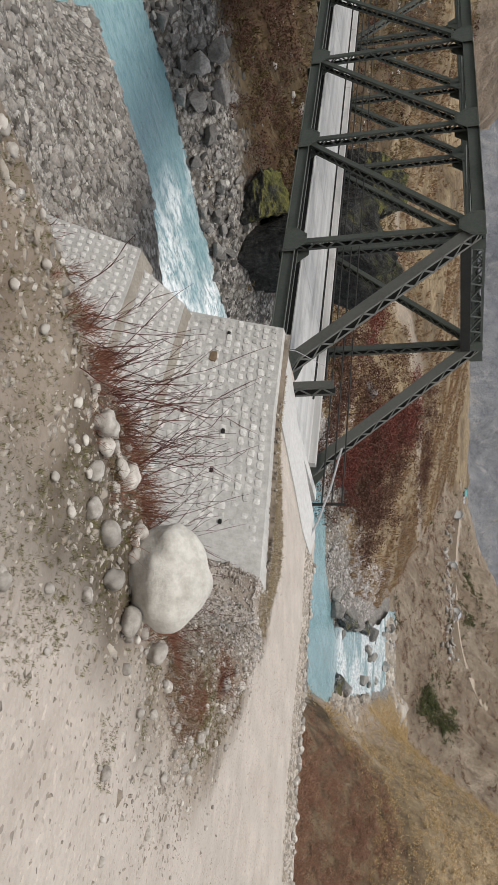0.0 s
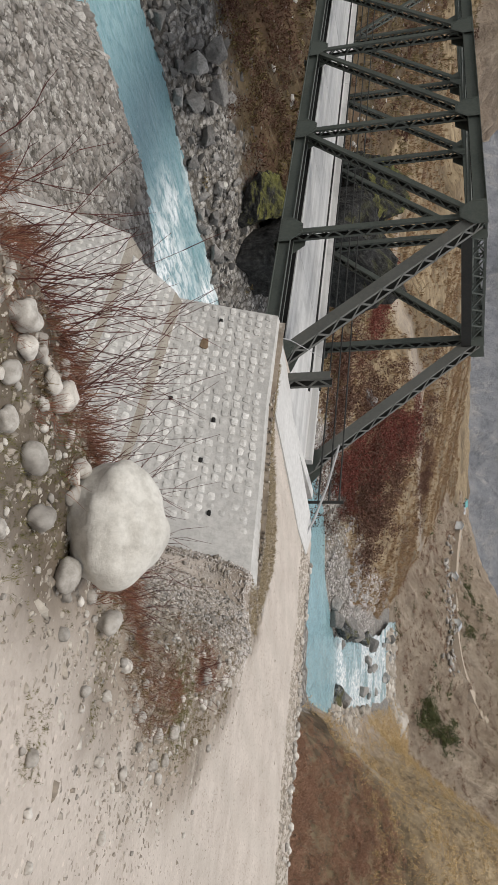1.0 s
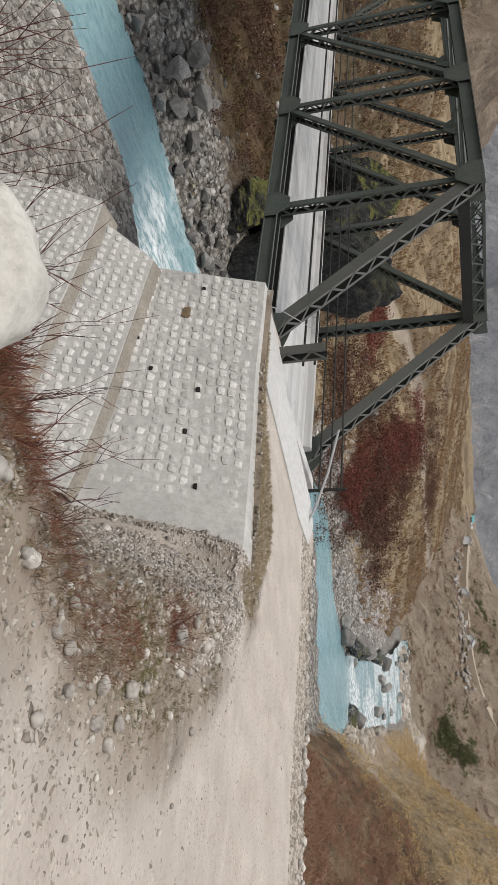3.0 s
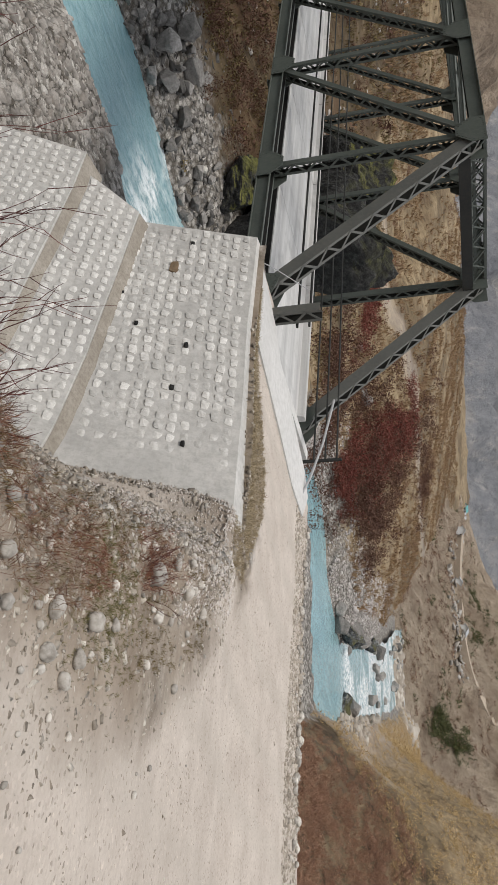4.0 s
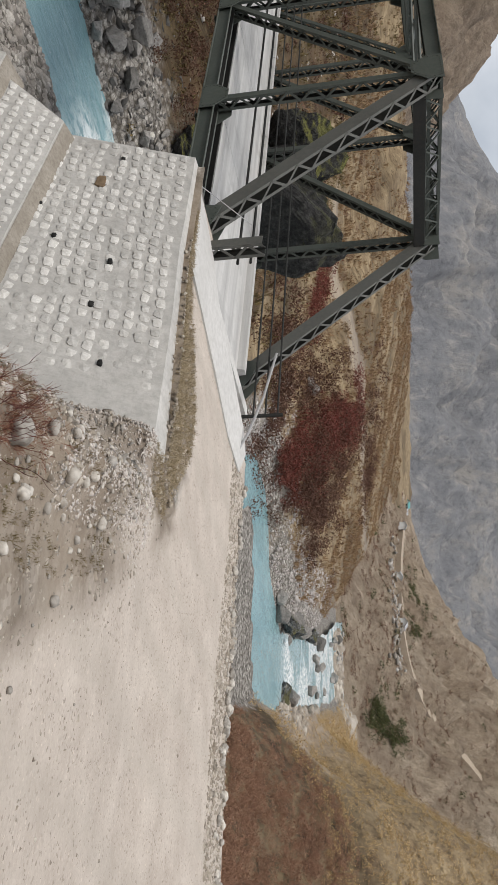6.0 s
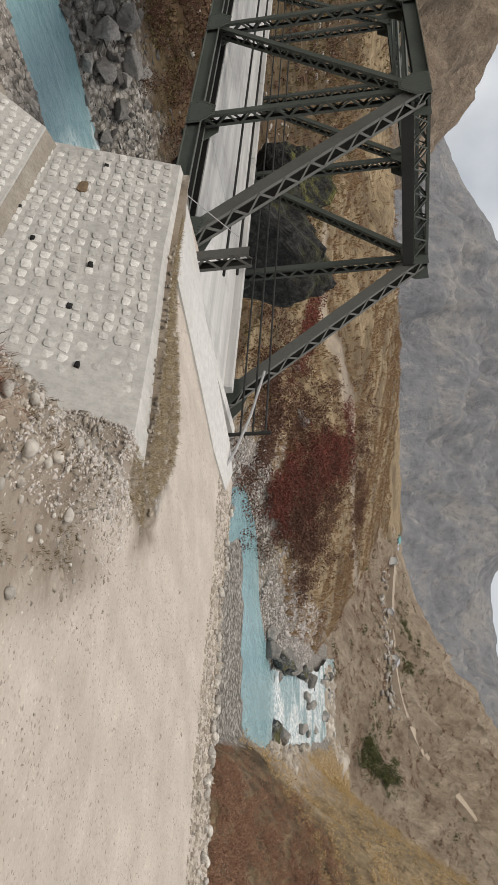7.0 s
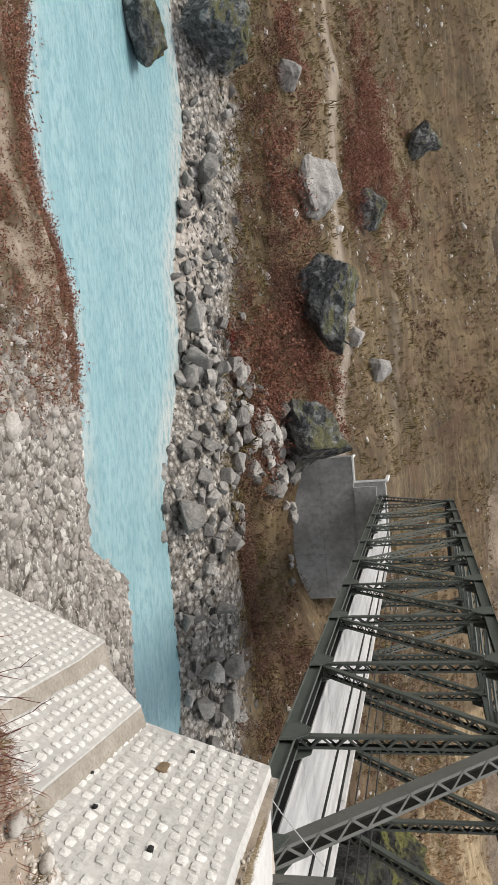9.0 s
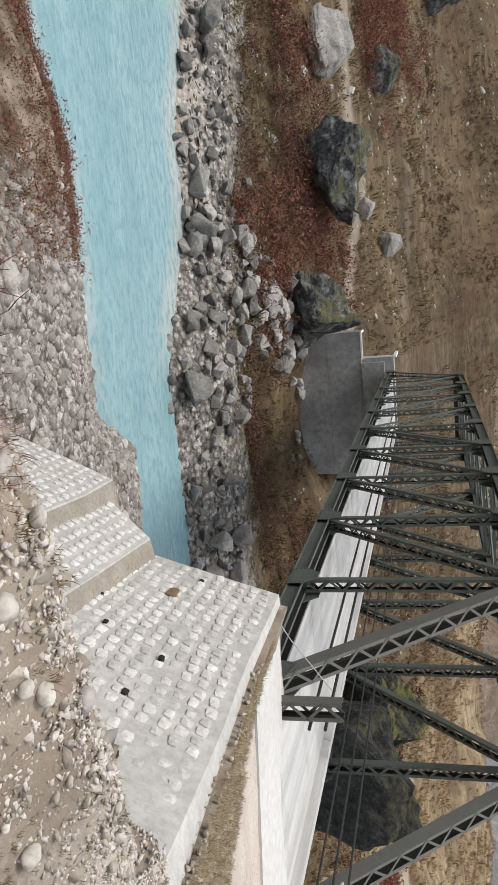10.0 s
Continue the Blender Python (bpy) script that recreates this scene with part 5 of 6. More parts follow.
place_rock("far_boulder", dark_rocks[0], -41.5, 48.5, 4.8, 110, 0.35, "dark grey rock outcrop at the river's edge")
def mossy(dim, lit, level):
    """Dark rock with moss where it faces up."""
    mat, n, l, b = material("mossy_cliff", 0.95)
    v = position(n, l)
    f1, f2 = noise_tex(n, l, v, 0.35, 7, 0.7), noise_tex(n, l, v, 2.2, 7, 0.75)
    c = ramp(n, l, f2, (0.35, (0.012, 0.012, 0.012)), (0.55, (0.045, 0.044, 0.042)), (0.7, (0.10, 0.097, 0.09)))
    g, x = n.new("ShaderNodeNewGeometry"), n.new("ShaderNodeSeparateXYZ")
    l.new(g.outputs["Normal"], x.inputs["Vector"])
    up = mixed(n, l, 1.0, ramp(n, l, x.outputs["Z"], (0.25, (0, 0, 0)), (0.7, (0.9, 0.9, 0.9))), ramp(n, l, f1, (level, (0, 0, 0)), (level + 0.14, (1, 1, 1))), "MULTIPLY")
    moss = ramp(n, l, f2, (0.35, dim), (0.6, lit))
    l.new(mixed(n, l, up, c, moss), b.inputs["Base Color"])
    bumped(n, l, b, f2, 1.0, 0.4)
    return mat


outcrop = new("mossy_outcrop")
outcrop.matrix_world = pose(26.6, 37.6, -11.0)
tagged(outcrop, "dark mossy rock outcrop above the river", "rock")


def outcrop_block(name, seed, at, size, squash, turn, mat, label):
    """One block of the outcrop, placed from the outcrop's foot."""
    ob = new(name, rock_mesh(name, seed, 4, mat, squash, 0.7, 16, 0.04))
    ob.parent = outcrop
    ob.matrix_world = pose(*at, 8, -6, turn) @ Matrix.Diagonal((size, size, size, 1))
    tagged(ob, label)


MOSS_THIN, MOSS_THICK = mossy((0.04, 0.04, 0.016), (0.10, 0.10, 0.036), 0.48), mossy((0.06, 0.062, 0.016), (0.19, 0.185, 0.05), 0.36)
outcrop_block("rock_face", 123, (26.6, 37.6, -5.0), 7.0, (1.0, 0.95, 1.5), 40, MOSS_THIN, "dark steep rock face")
outcrop_block("mossy_ledge", 127, (21.6, 38.2, -9.3), 2.7, (1.0, 1.2, 0.9), 15, MOSS_THICK, "rock ledge under yellow-green moss")
outcrop_block("mossy_ledge", 131, (26.0, 42.5, -1.6), 4.2, (0.8, 1.2, 1.1), 25, MOSS_THICK, "rock ledge under yellow-green moss")

# ---- brush ----
BRUSH, TUFT = brush_bases(6, 40, 201, 0.008, 0.85, 0.4), brush_bases(5, 14, 231, 0.022, 0.9, 0.6)


def patchy(x, y, seed, level, scale=0.09):
    return fbm(x * scale, y * scale, 4, seed) > level


CLUMP_T = brush_bases(6, 9, 441, 0.06, 0.9, 0.3)
meadow = band(75000, -95, 60, 44, 185, lambda x, y: (y - far_shore(x) > 8) & (far_tracks(x, y, y - far_shore(x)) < 0.25) & ((np.abs(x - 2.7) > 2.4) | (y < 58)) & (R.uniform(0, 1, len(x)) < 0.3 + 0.9 * smooth(-0.1, 0.2, fbm(x * 0.12, y * 0.12, 4, 301))))
k1, k2, k3 = [int(len(meadow) * f) for f in (0.10, 0.52, 0.88)]
scatter("meadow_brush", CLUMP_T, meadow[:k1], R.gamma(2.0, 0.13, k1) + 0.1, 21, LEAF_BROWN, "brown leafless brush on the far slope", "brush", sink=0.05, tilt=12)
scatter("meadow_grass", CLUMP_T, meadow[k1:k2], R.gamma(2.5, 0.13, k2 - k1) + 0.1, 22, LEAF_OCHRE, "tufts of dry straw-coloured grass", "grass", sink=0.05, tilt=15)
scatter("meadow_olive", CLUMP_T, meadow[k2:k3], R.gamma(2.5, 0.16, k3 - k2) + 0.1, 45, LEAF_OLIVE, "olive-brown tufts on the far slope", "grass", sink=0.05, tilt=15)
patch = meadow[k3:][patchy(meadow[k3:, 0], meadow[k3:, 1], 341, 0.02, 0.05)]
scatter("meadow_dark_brush", CLUMP_S, patch, R.gamma(2.5, 0.2, len(patch)) + 0.2, 35, LEAF_MAROON, "dark maroon brush on the far slope", "brush", sink=0.05, tilt=15)
speck = band(5200, -95, 40, 48, 185, lambda x, y: (y - far_shore(x) > 9) & patchy(x, y, 351, -0.08, 0.07) & (np.abs(x - 2.7) > 7))
scatter("meadow_stones", STONES1, speck, R.gamma(1.6, 0.10, len(speck)) + 0.06, 46, LOOSE, "pale stones strewn over the far slope", "stones", sink=0.2)


def gathered(*groups):
    """Places in loose groups: centre, number, spread."""
    return np.concatenate([np.array(c) + R.normal(0, 1, (n, 2)) * s for c, n, s in groups])


under = band(2200, 8, 48, 46, 118, lambda x, y: (y - far_shore(x) > 9) & patchy(x, y, 391, -0.06, 0.06))
scatter("shaded_brush", CLUMP_F, under[:380], R.uniform(0.5, 1.5, len(under[:380])), 55, LEAF_MAROON, "dark red-brown brush on the slope beyond the bridge", "brush", sink=0.05, tilt=12)
reds = gathered(((-12, 50), 50, (3.6, 2.4)), ((-45, 96), 70, (6, 5)), ((-47, 68), 40, (6, 3)), ((-30, 63), 40, (5, 4)), ((-38, 88), 30, (5, 3)), ((-16.5, 60), 45, (3.0, 3)), ((-11.5, 64.5), 45, (2.6, 2.6)), ((-55, 103), 70, (7, 5)), ((-41, 108), 40, (4, 5)), ((-42.5, 94), 45, (3, 4)))
scatter("red_brush", CLUMP_F, reds, R.uniform(1.2, 3.2, len(reds)), 23, LEAF_RED, "rust-red brush in the meadow", "brush", sink=0.05, tilt=12)
darks = gathered(((-12, 51), 90, (5, 3.5)), ((-26, 57), 80, (7, 3)), ((-40, 58), 80, (9, 3)), ((-47, 90), 50, (8, 6)), ((-30, 66), 40, (5, 4)), ((10, 50), 60, (6, 4)), ((18, 48), 60, (6, 5)), ((14, 45), 90, (7, 2.2)), ((2, 45), 70, (4, 2)), ((24, 43), 40, (3, 3)), ((-20, 57.5), 70, (2.6, 1.6)), ((-43, 62), 30, (3, 2)))
olive = np.concatenate([darks[::2] + R.normal(0, 1.0, (len(darks[::2]), 2)), band(1500, -70, 30, 40, 62, lambda x, y: (np.abs(y - far_shore(x) - 10) < 5) & (np.abs(x - 2.7) > 3))])
scatter("olive_brush", CLUMP_S, olive, R.uniform(0.3, 1.0, len(olive)), 52, LEAF_OLIVE, "olive and ochre growth above the far shore", "brush", sink=0.05, tilt=12)
darks = darks[1::2]
scatter("maroon_brush", CLUMP_F, darks, R.uniform(0.9, 2.4, len(darks)), 36, LEAF_MAROON, "dark brown and maroon brush in the meadow", "brush", sink=0.05, tilt=12)
bright = gathered(((-14.4, 46.5), 10, (1.1, 0.5)))
scatter("scarlet_brush", CLUMP_F, bright, R.uniform(0.7, 1.1, len(bright)), 37, two_scale("scarlet_leaves", (0.35, 0.03, 0.03), (0.5, 0.05, 0.05), (0.25, 0.03, 0.03), 1.0, 6.0), "bright scarlet bush at the edge of the rocks", "brush", sink=0.05, tilt=12)
east = band(42000, 36, 330, 30, 220, lambda x, y: (y - far_shore(x) > 6) & (far_tracks(x, y, y - far_shore(x)) < 0.25) & (R.uniform(0, 1, len(x)) < 0.25 + smooth(-0.1, 0.15, fbm(x * 0.05, y * 0.05, 4, 311))))
scatter("east_brush", CLUMP_F, east[:1100], R.uniform(0.6, 1.7, len(east[:1100])), 24, LEAF_RUST, "dark brown brush on the far slope downstream", "brush", sink=0.05, tilt=12)
scatter("east_grass", CLUMP_T, east[1100:], R.uniform(0.5, 1.3, len(east[1100:])), 34, LEAF_TAN, "tan dry growth on the far slope downstream", "grass", sink=0.05, tilt=12)
ered = gathered(((67, 71), 50, (2.6, 4.0)), ((80.5, 50), 60, (2.2, 2.4)), ((84, 57), 60, (2.6, 3)), ((89, 64.5), 50, (3, 3)), ((95, 70), 45, (3, 3)), ((105, 80), 40, (4, 3)))
scatter("east_red_brush", CLUMP_F, ered, R.uniform(1.8, 3.6, len(ered)), 25, LEAF_CRIMSON, "deep crimson brush on the far slope downstream", "brush", sink=0.05, tilt=12)
edark = gathered(((86, 49), 80, (5, 4)), ((94, 57), 70, (6, 5)), ((155, 100), 40, (5, 4)), ((78, 64), 40, (6, 4)), ((60, 50), 80, (8, 5)), ((104, 72), 40, (10, 5)), ((140, 100), 40, (16, 8)))
scatter("east_maroon_brush", CLUMP_F, edark, R.uniform(1.8, 4.0, len(edark)), 38, LEAF_MAROON, "dark maroon brush above the gravel bar", "brush", sink=0.05, tilt=12)
spur = band(34000, 73, 230, -26, 60, lambda x, y: (near_shore(x) - y > 1.5) & (ground_height(x, y) > WATER + 0.9) & (outside(x, y, [(92, 12), (114, 12), (117, 30), (92, 30)]) > 0))
foot = band(4600, 30, 80, -24, 9, lambda x, y: (near_shore(x) - y > 2) & (R.uniform(0, 1, len(x)) < 0.25 + smooth(-0.1, 0.2, fbm(x * 0.12, y * 0.12, 4, 361))))
scatter("spur_grass", CLUMP_G, spur[:9000], R.uniform(0.7, 1.6, len(spur[:9000])), 26, LEAF_GOLD, "golden dry grass on the spur downstream", "grass", sink=0.1, tilt=12)
scatter("spur_brush", CLUMP_F, foot[::2], R.uniform(0.5, 1.3, len(foot[::2])), 27, LEAF_FOOT, "brown brush at the foot of the spur", "brush", sink=0.1, tilt=12)
scatter("spur_dark_brush", CLUMP_F, foot[1::2], R.uniform(0.5, 1.4, len(foot[1::2])), 59, LEAF_FOOT, "dusky maroon brush at the foot of the spur", "brush", sink=0.1, tilt=12)
beach = band(9000, 165, 250, 30, 120, lambda x, y: (np.abs(np.hypot(x + 12, y + 15) - 236) < 16) & (np.abs(np.degrees(np.arctan2(x + 12, y + 15)) - 70.2) < 3.6))
scatter("far_beach", STONES1, beach, R.gamma(2.0, 0.35, len(beach)) + 0.3, 64, BERM_STONE, "pale stones at the foot of the scree slope", "stones", z=np.maximum(ground_height(beach[:, 0], beach[:, 1]), WATER) - 0.1)
isle = band(9000, 84, 150, 8, 46, lambda x, y: (near_shore(x) - y > -1.2) & (ground_height(x, y) < WATER + 2.2))
scatter("island_gravel", STONES1, isle, R.gamma(2.0, 0.16, len(isle)) + 0.12, 53, BERM_STONE, "pale gravel island between the river arms", "gravel")
for k in range(18):
    x = rng.uniform(100, 215)
    v = rng.random()
    y = float(near_shore(x)) * (1 - v) + float(far_shore(x)) * v
    place_rock("rapids_rock", pale_rocks[k % 5], x, y, rng.uniform(0.8, 1.9), rng.uniform(0, 360), 0.3, "grey rock standing in the rapids", "rocks in the rapids", z=WATER, tilt=rng.uniform(-20, 20))
for k, (x, y, s) in enumerate(((94, 33.2, 2.0), (98, 33.5, 2.4), (103, 36, 2.0), (96, 24, 2.2), (99, 24.6, 1.8), (103, 24.5, 2.0), (107, 25.2, 1.6), (110, 37.5, 1.8), (118, 41, 2.0), (114, 28.0, 1.4), (92, 35, 1.4), (130, 45, 2.0), (150, 52, 2.2))):
    place_rock("far_boulder", (dark_rocks if k % 2 else grey_rocks)[k % 3], x, y, s, 53 * k, 0.3, "grey boulder among the rapids downstream")
def on_slope(bearing, rise):
    """The place on the scree slope at a bearing and a rise in degrees."""
    v = SLOPE - np.array((-12.0, -15.0, 5.0))
    away = np.hypot(np.degrees(np.arctan2(v[:, 0], v[:, 1])) - bearing, np.degrees(np.arctan2(v[:, 2], np.hypot(v[:, 0], v[:, 1]))) - rise)
    return Vector(SLOPE[int(np.argmin(away))])


def build_track(stops, width):
    """A dirt track laid along the scree slope."""
    line = []
    for (a0, r0), (a1, r1) in zip(stops, stops[1:]):
        line += [on_slope(a0 + (a1 - a0) * i / 6, r0 + (r1 - r0) * i / 6) for i in range(6)]
    for _ in range(12):
        line = [line[0]] + [(p + 2 * q + r) / 4 for p, q, r in zip(line, line[1:], line[2:])] + [line[-1]]
    verts, faces = [], []
    for i, p in enumerate(line):
        d = line[min(i + 1, len(line) - 1)] - line[max(i - 1, 0)]
        side = Vector((-d.y, d.x, 0)).normalized() * width / 2
        verts += [p - side + Vector((0, 0, 1.8)), p + side + Vector((0, 0, 2.5)), p + side - Vector((0, 0, 3)), p - side - Vector((0, 0, 3))]
        n = 4 * i
        if i:
            faces += [(n - 4 + k, n + k, n + (k + 1) % 4, n - 4 + (k + 1) % 4) for k in range(4)]
    tagged(mesh_object("dirt_track", verts, faces, SOIL_PALE), "pale dirt track across the scree slope", "track", kind="structure")


def house(at, turn, size, roof_mat):
    """A small far house: walls, a pitched roof and two windows."""
    w, d, h = size
    home = new("house")
    home.matrix_world = pose(at.x, at.y, at.z - 0.5, 0, 0, turn)
    tagged(home, "small white house with a pitched roof by the track", "house", "houses by the far track")
    bm = bmesh.new()
    prism(bm, [(-d / 2, -1.5), (d / 2, -1.5), (d / 2, h), (0, h + 0.28 * d), (-d / 2, h)], -w / 2, w / 2, Matrix(((0, 0, 1, 0), (1, 0, 0, 0), (0, 1, 0, 0), (0, 0, 0, 1))))
    part("wall", bm, WHITE, home)
    for sgn in (-1, 1):
        bm = bmesh.new()
        e, r = Vector((0, sgn * (d / 2 + 0.5), h - 0.25)), Vector((0, 0, h + 0.28 * d + 0.12))
        vs = [bm.verts.new(p + Vector((x, 0, z))) for z in (0, 0.2) for x, p in ((-w / 2 - 0.4, e), (w / 2 + 0.4, e), (w / 2 + 0.4, r), (-w / 2 - 0.4, r))]
        for f in ((0, 1, 2, 3), (4, 5, 6, 7), (0, 1, 5, 4), (1, 2, 6, 5), (2, 3, 7, 6), (3, 0, 4, 7)):
            bm.faces.new([vs[i] for i in f])
        part("roof", bm, roof_mat, home, "sheet metal roof")
    for x in (-w / 4, w / 4):
        bm = bmesh.new()
        box(bm, (x - 0.5, -d / 2 - 0.04, h * 0.35), (x + 0.5, -d / 2 + 0.1, h * 0.75))
        part("window", bm, DARK_STEEL_AND_SHADE, home, "dark window")


SOIL_PALE = two_scale("pale_track_soil", (0.33, 0.27, 0.205), (0.42, 0.35, 0.275), (0.26, 0.205, 0.15), 0.05, 0.8)
ROOF_TEAL = two_scale("teal_sheet_roof", (0.10, 0.30, 0.30), (0.16, 0.38, 0.38), (0.08, 0.22, 0.22), 0.5, 3.0, 0.5)
ROOF_GREY = two_scale("grey_sheet_roof", (0.36, 0.37, 0.38), (0.50, 0.51, 0.52), (0.28, 0.28, 0.29), 0.5, 3.0, 0.5)
co = np.empty(len(EAST.data.vertices) * 3)
EAST.data.vertices.foreach_get("co", co)
co = co.reshape(-1, 3)
SLOPE = co
build_track([(59.5, 0.55), (61.9, 0.2), (64.2, 0.1), (67.3, 0.05), (70.6, 0.8), (73.4, 2.25), (74.4, 3.25), (76.3, 5.2)], 3.2)
for k, (bearing, rise) in enumerate(((57.9, 1.0), (58.4, 0.8), (59.4, 0.55), (60.1, 0.4), (60.8, 0.35), (61.4, 0.25), (62.1, 0.3), (62.9, 0.15), (63.6, 0.3), (66.3, 0.2))):
    house(on_slope(bearing, rise), rng.uniform(-40, 40), (rng.uniform(3, 6), rng.uniform(3, 4.2), rng.uniform(1.8, 2.6)), ROOF_TEAL if k in (0, 5) else ROOF_GREY)
field = [on_slope(b, r) for b, r in zip(R.uniform(60, 69.5, 260), R.normal(0, 1, 260) * 0.16)]
field = np.array([(p.x, p.y, p.z) for p in field]) + np.concatenate([R.normal(0, 0.9, (260, 2)), np.zeros((260, 1))], 1)
scatter("slope_boulders", STONES1, field[:, :2], R.gamma(2.0, 0.3, 260) + 0.35, 65, LOOSE, "pale boulders strewn beside the far track", "stones", z=field[:, 2] + 0.4)
co = co[(co[:, 0] < 560) & (co[:, 2] > -13) & (co[:, 2] < 90)]
co = co[np.argsort(np.hypot(co[:, 0], co[:, 1]) + R.uniform(0, 160, len(co)))][:9000]
pick = co[R.randint(len(co), size=4200)]
scatter("slope_scrub", CLUMP_S, pick[:3900, :2], R.uniform(0.7, 2.2, 3900), 41, LEAF_RUST, "brown scrub dotted over the scree slope", "brush", sink=0.2, tilt=12, z=pick[:3900, 2])
groves = [on_slope(b + R.normal(0, sb), r + R.normal(0, sr)) for b, r, sb, sr, n in ((72.5, -1.7, 0.5, 0.35, 70), (73.8, -0.6, 0.3, 0.4, 40), (65.8, 1.6, 0.9, 0.4, 110), (63.6, 1.2, 0.6, 0.3, 40)) for _ in range(n)]
groves = np.array([tuple(p) for p in groves]) + np.concatenate([R.normal(0, 1.5, (len(groves), 2)), np.zeros((len(groves), 1))], 1)
scatter("green_grove", CLUMP, groves[:, :2], R.uniform(1.5, 3.5, len(groves)), 60, LEAF_GREEN, "dark green bushes in gullies of the scree slope", "bushes", sink=0.2, tilt=12, z=groves[:, 2])
scatter("green_scrub", CLUMP_S, pick[3900:, :2], R.uniform(1.5, 3.5, 300), 42, LEAF_GREEN, "dull green scrub on the scree slope", "brush", sink=0.2, tilt=12, z=pick[3900:, 2])
bank = band(9000, -60, -8.5, 2, 23, lambda x, y: (near_shore(x) - y > 0.0) & (outside(x, y, ROAD) > 6) & (R.uniform(0, 1, len(x)) < smooth(-9, -12.5, x)))
scatter("bank_brush", CLUMP_G, bank[:2300], R.uniform(0.4, 1.0, len(bank[:2300])), 28, LEAF_RED, "low rust-red brush on the near river bank", "brush", sink=0.05, tilt=15)
scatter("bank_brown_brush", CLUMP_G, bank[2300:4200], R.uniform(0.25, 0.7, len(bank[2300:4200])), 47, LEAF_DRY, "low ochre and brown brush on the near river bank", "brush", sink=0.05, tilt=15)
scatter("bank_grass", TUFT, bank[4200:6500], R.uniform(0.2, 0.5, len(bank[4200:6500])), 29, LEAF_OCHRE, "dry grass on the near river bank", "grass", sink=0.05, tilt=15)
tufts = band(5200, -14.4, -3, -13.4, -8, lambda x, y: (np.abs(y - edge(x) - 0.25) < 0.75) & patchy(x, y, 321, -0.05, 0.9))
tufts = tufts[tufts[:, 1] > edge(tufts[:, 0]) - 0.25]
tufts = tufts[(tufts[:, 0] < -10.5) | (R.uniform(0, 1, len(tufts)) < 0.3)]
scatter("edge_grass", TUFT, tufts, R.uniform(0.04, 0.12, len(tufts)), 30, LEAF_OCHRE, "short dry grass along the road edge", "grass", sink=0.05, tilt=20)
twiggy = tufts[(tufts[:, 0] < -10.8) & (tufts[:, 1] > edge(tufts[:, 0]) + 0.05)][::3]
thicket = np.concatenate([band(420, -15.6, -11.9, -12.9, -10.9, lambda x, y: (y - edge(x) > 0.0) & (y - edge(x) < 1.2) & patchy(x, y, 371, -0.08, 0.8)), gathered(((-14.2, -12.25), 26, (0.4, 0.2)), ((-13.5, -12.3), 28, (0.32, 0.16)), ((-12.45, -12.6), 18, (0.4, 0.16)))])
scatter("rust_thicket", BRUSH, thicket, R.uniform(0.10, 0.30, len(thicket)), 50, LEAF_THICKET, "dense rust-red twigs below the road edge", "brush", sink=0.05, tilt=25)
moss = band(9000, -16.2, -11.8, -14.2, -12.0, lambda x, y: (y - edge(x) < 0.4) & (y - edge(x) > -1.6) & patchy(x, y, 401, 0.05, 1.1))
scatter("olive_moss", TUFT, moss, R.uniform(0.012, 0.035, len(moss)), 56, LEAF_MOSS, "olive-green moss between the stones of the road edge", "moss", sink=0.05, tilt=25)
rust = band(1500, -14.8, -10.6, -12.9, -11.4, lambda x, y: (y - edge(x) > -0.25) & (y - edge(x) < 0.9) & patchy(x, y, 411, -0.02, 0.9))
scatter("rust_litter", brush_bases(5, 7, 281, 0.012, 1.5, 0.5), rust, R.uniform(0.05, 0.15, len(rust)), 57, LEAF_THICKET, "rust-brown twigs lying below the shrubs", "twigs", sink=0.02, tilt=40)
heap_moss = gathered(((-8.75, -12.45), 1100, (0.45, 0.32)), ((-14.3, -13.2), 500, (0.5, 0.28)), ((-9.8, -13.0), 160, (0.5, 0.2)), ((-13.0, -12.55), 160, (0.4, 0.15)))
scatter("heap_moss", TUFT, heap_moss, R.uniform(0.02, 0.06, len(heap_moss)), 61, LEAF_MOSS, "olive-green moss and short grass on the gravel heap", "moss", sink=0.05, tilt=30)
heap_rust = gathered(((-7.8, -11.95), 420, (0.22, 0.42)), ((-9.2, -12.6), 200, (0.4, 0.15)), ((-12.2, -12.7), 150, (0.5, 0.12)), ((-10.6, -12.85), 100, (0.6, 0.12)))
heap_rust = heap_rust[heap_rust[:, 1] > edge(heap_rust[:, 0]) - 0.3]
scatter("heap_twigs", brush_bases(5, 9, 291, 0.012, 1.4, 0.5), heap_rust, R.uniform(0.06, 0.17, len(heap_rust)), 62, LEAF_THICKET, "rust-red twigs and stems on the gravel heap", "twigs", sink=0.02, tilt=35)
berm_moss = band(2600, -9.6, -4.5, -13.0, -9.0, lambda x, y: (np.abs(y - edge(x) + 0.2) < 0.9) & patchy(x, y, 381, 0.04, 0.8))
scatter("berm_grass", TUFT, berm_moss, R.uniform(0.03, 0.08, len(berm_moss)), 51, LEAF_OLIVE, "short olive and ochre grass on the gravel heap", "grass", sink=0.05, tilt=20)
scatter("edge_brush", BRUSH, twiggy + (0, 0.2), R.uniform(0.08, 0.2, len(twiggy)), 31, STEM_DARK, "low reddish brush along the road edge", "brush", sink=0.05, tilt=20)
litter = band(3200, -13.4, -8.6, -14.0, -11.6, lambda x, y: (R.uniform(0, 1, len(x)) < np.exp(-(np.maximum(0, np.abs(y - edge(x) + 0.3) - 0.4) / 0.35) ** 2)) & (y > edge(x) - 0.35) & patchy(x, y, 331, -0.06, 1.0))
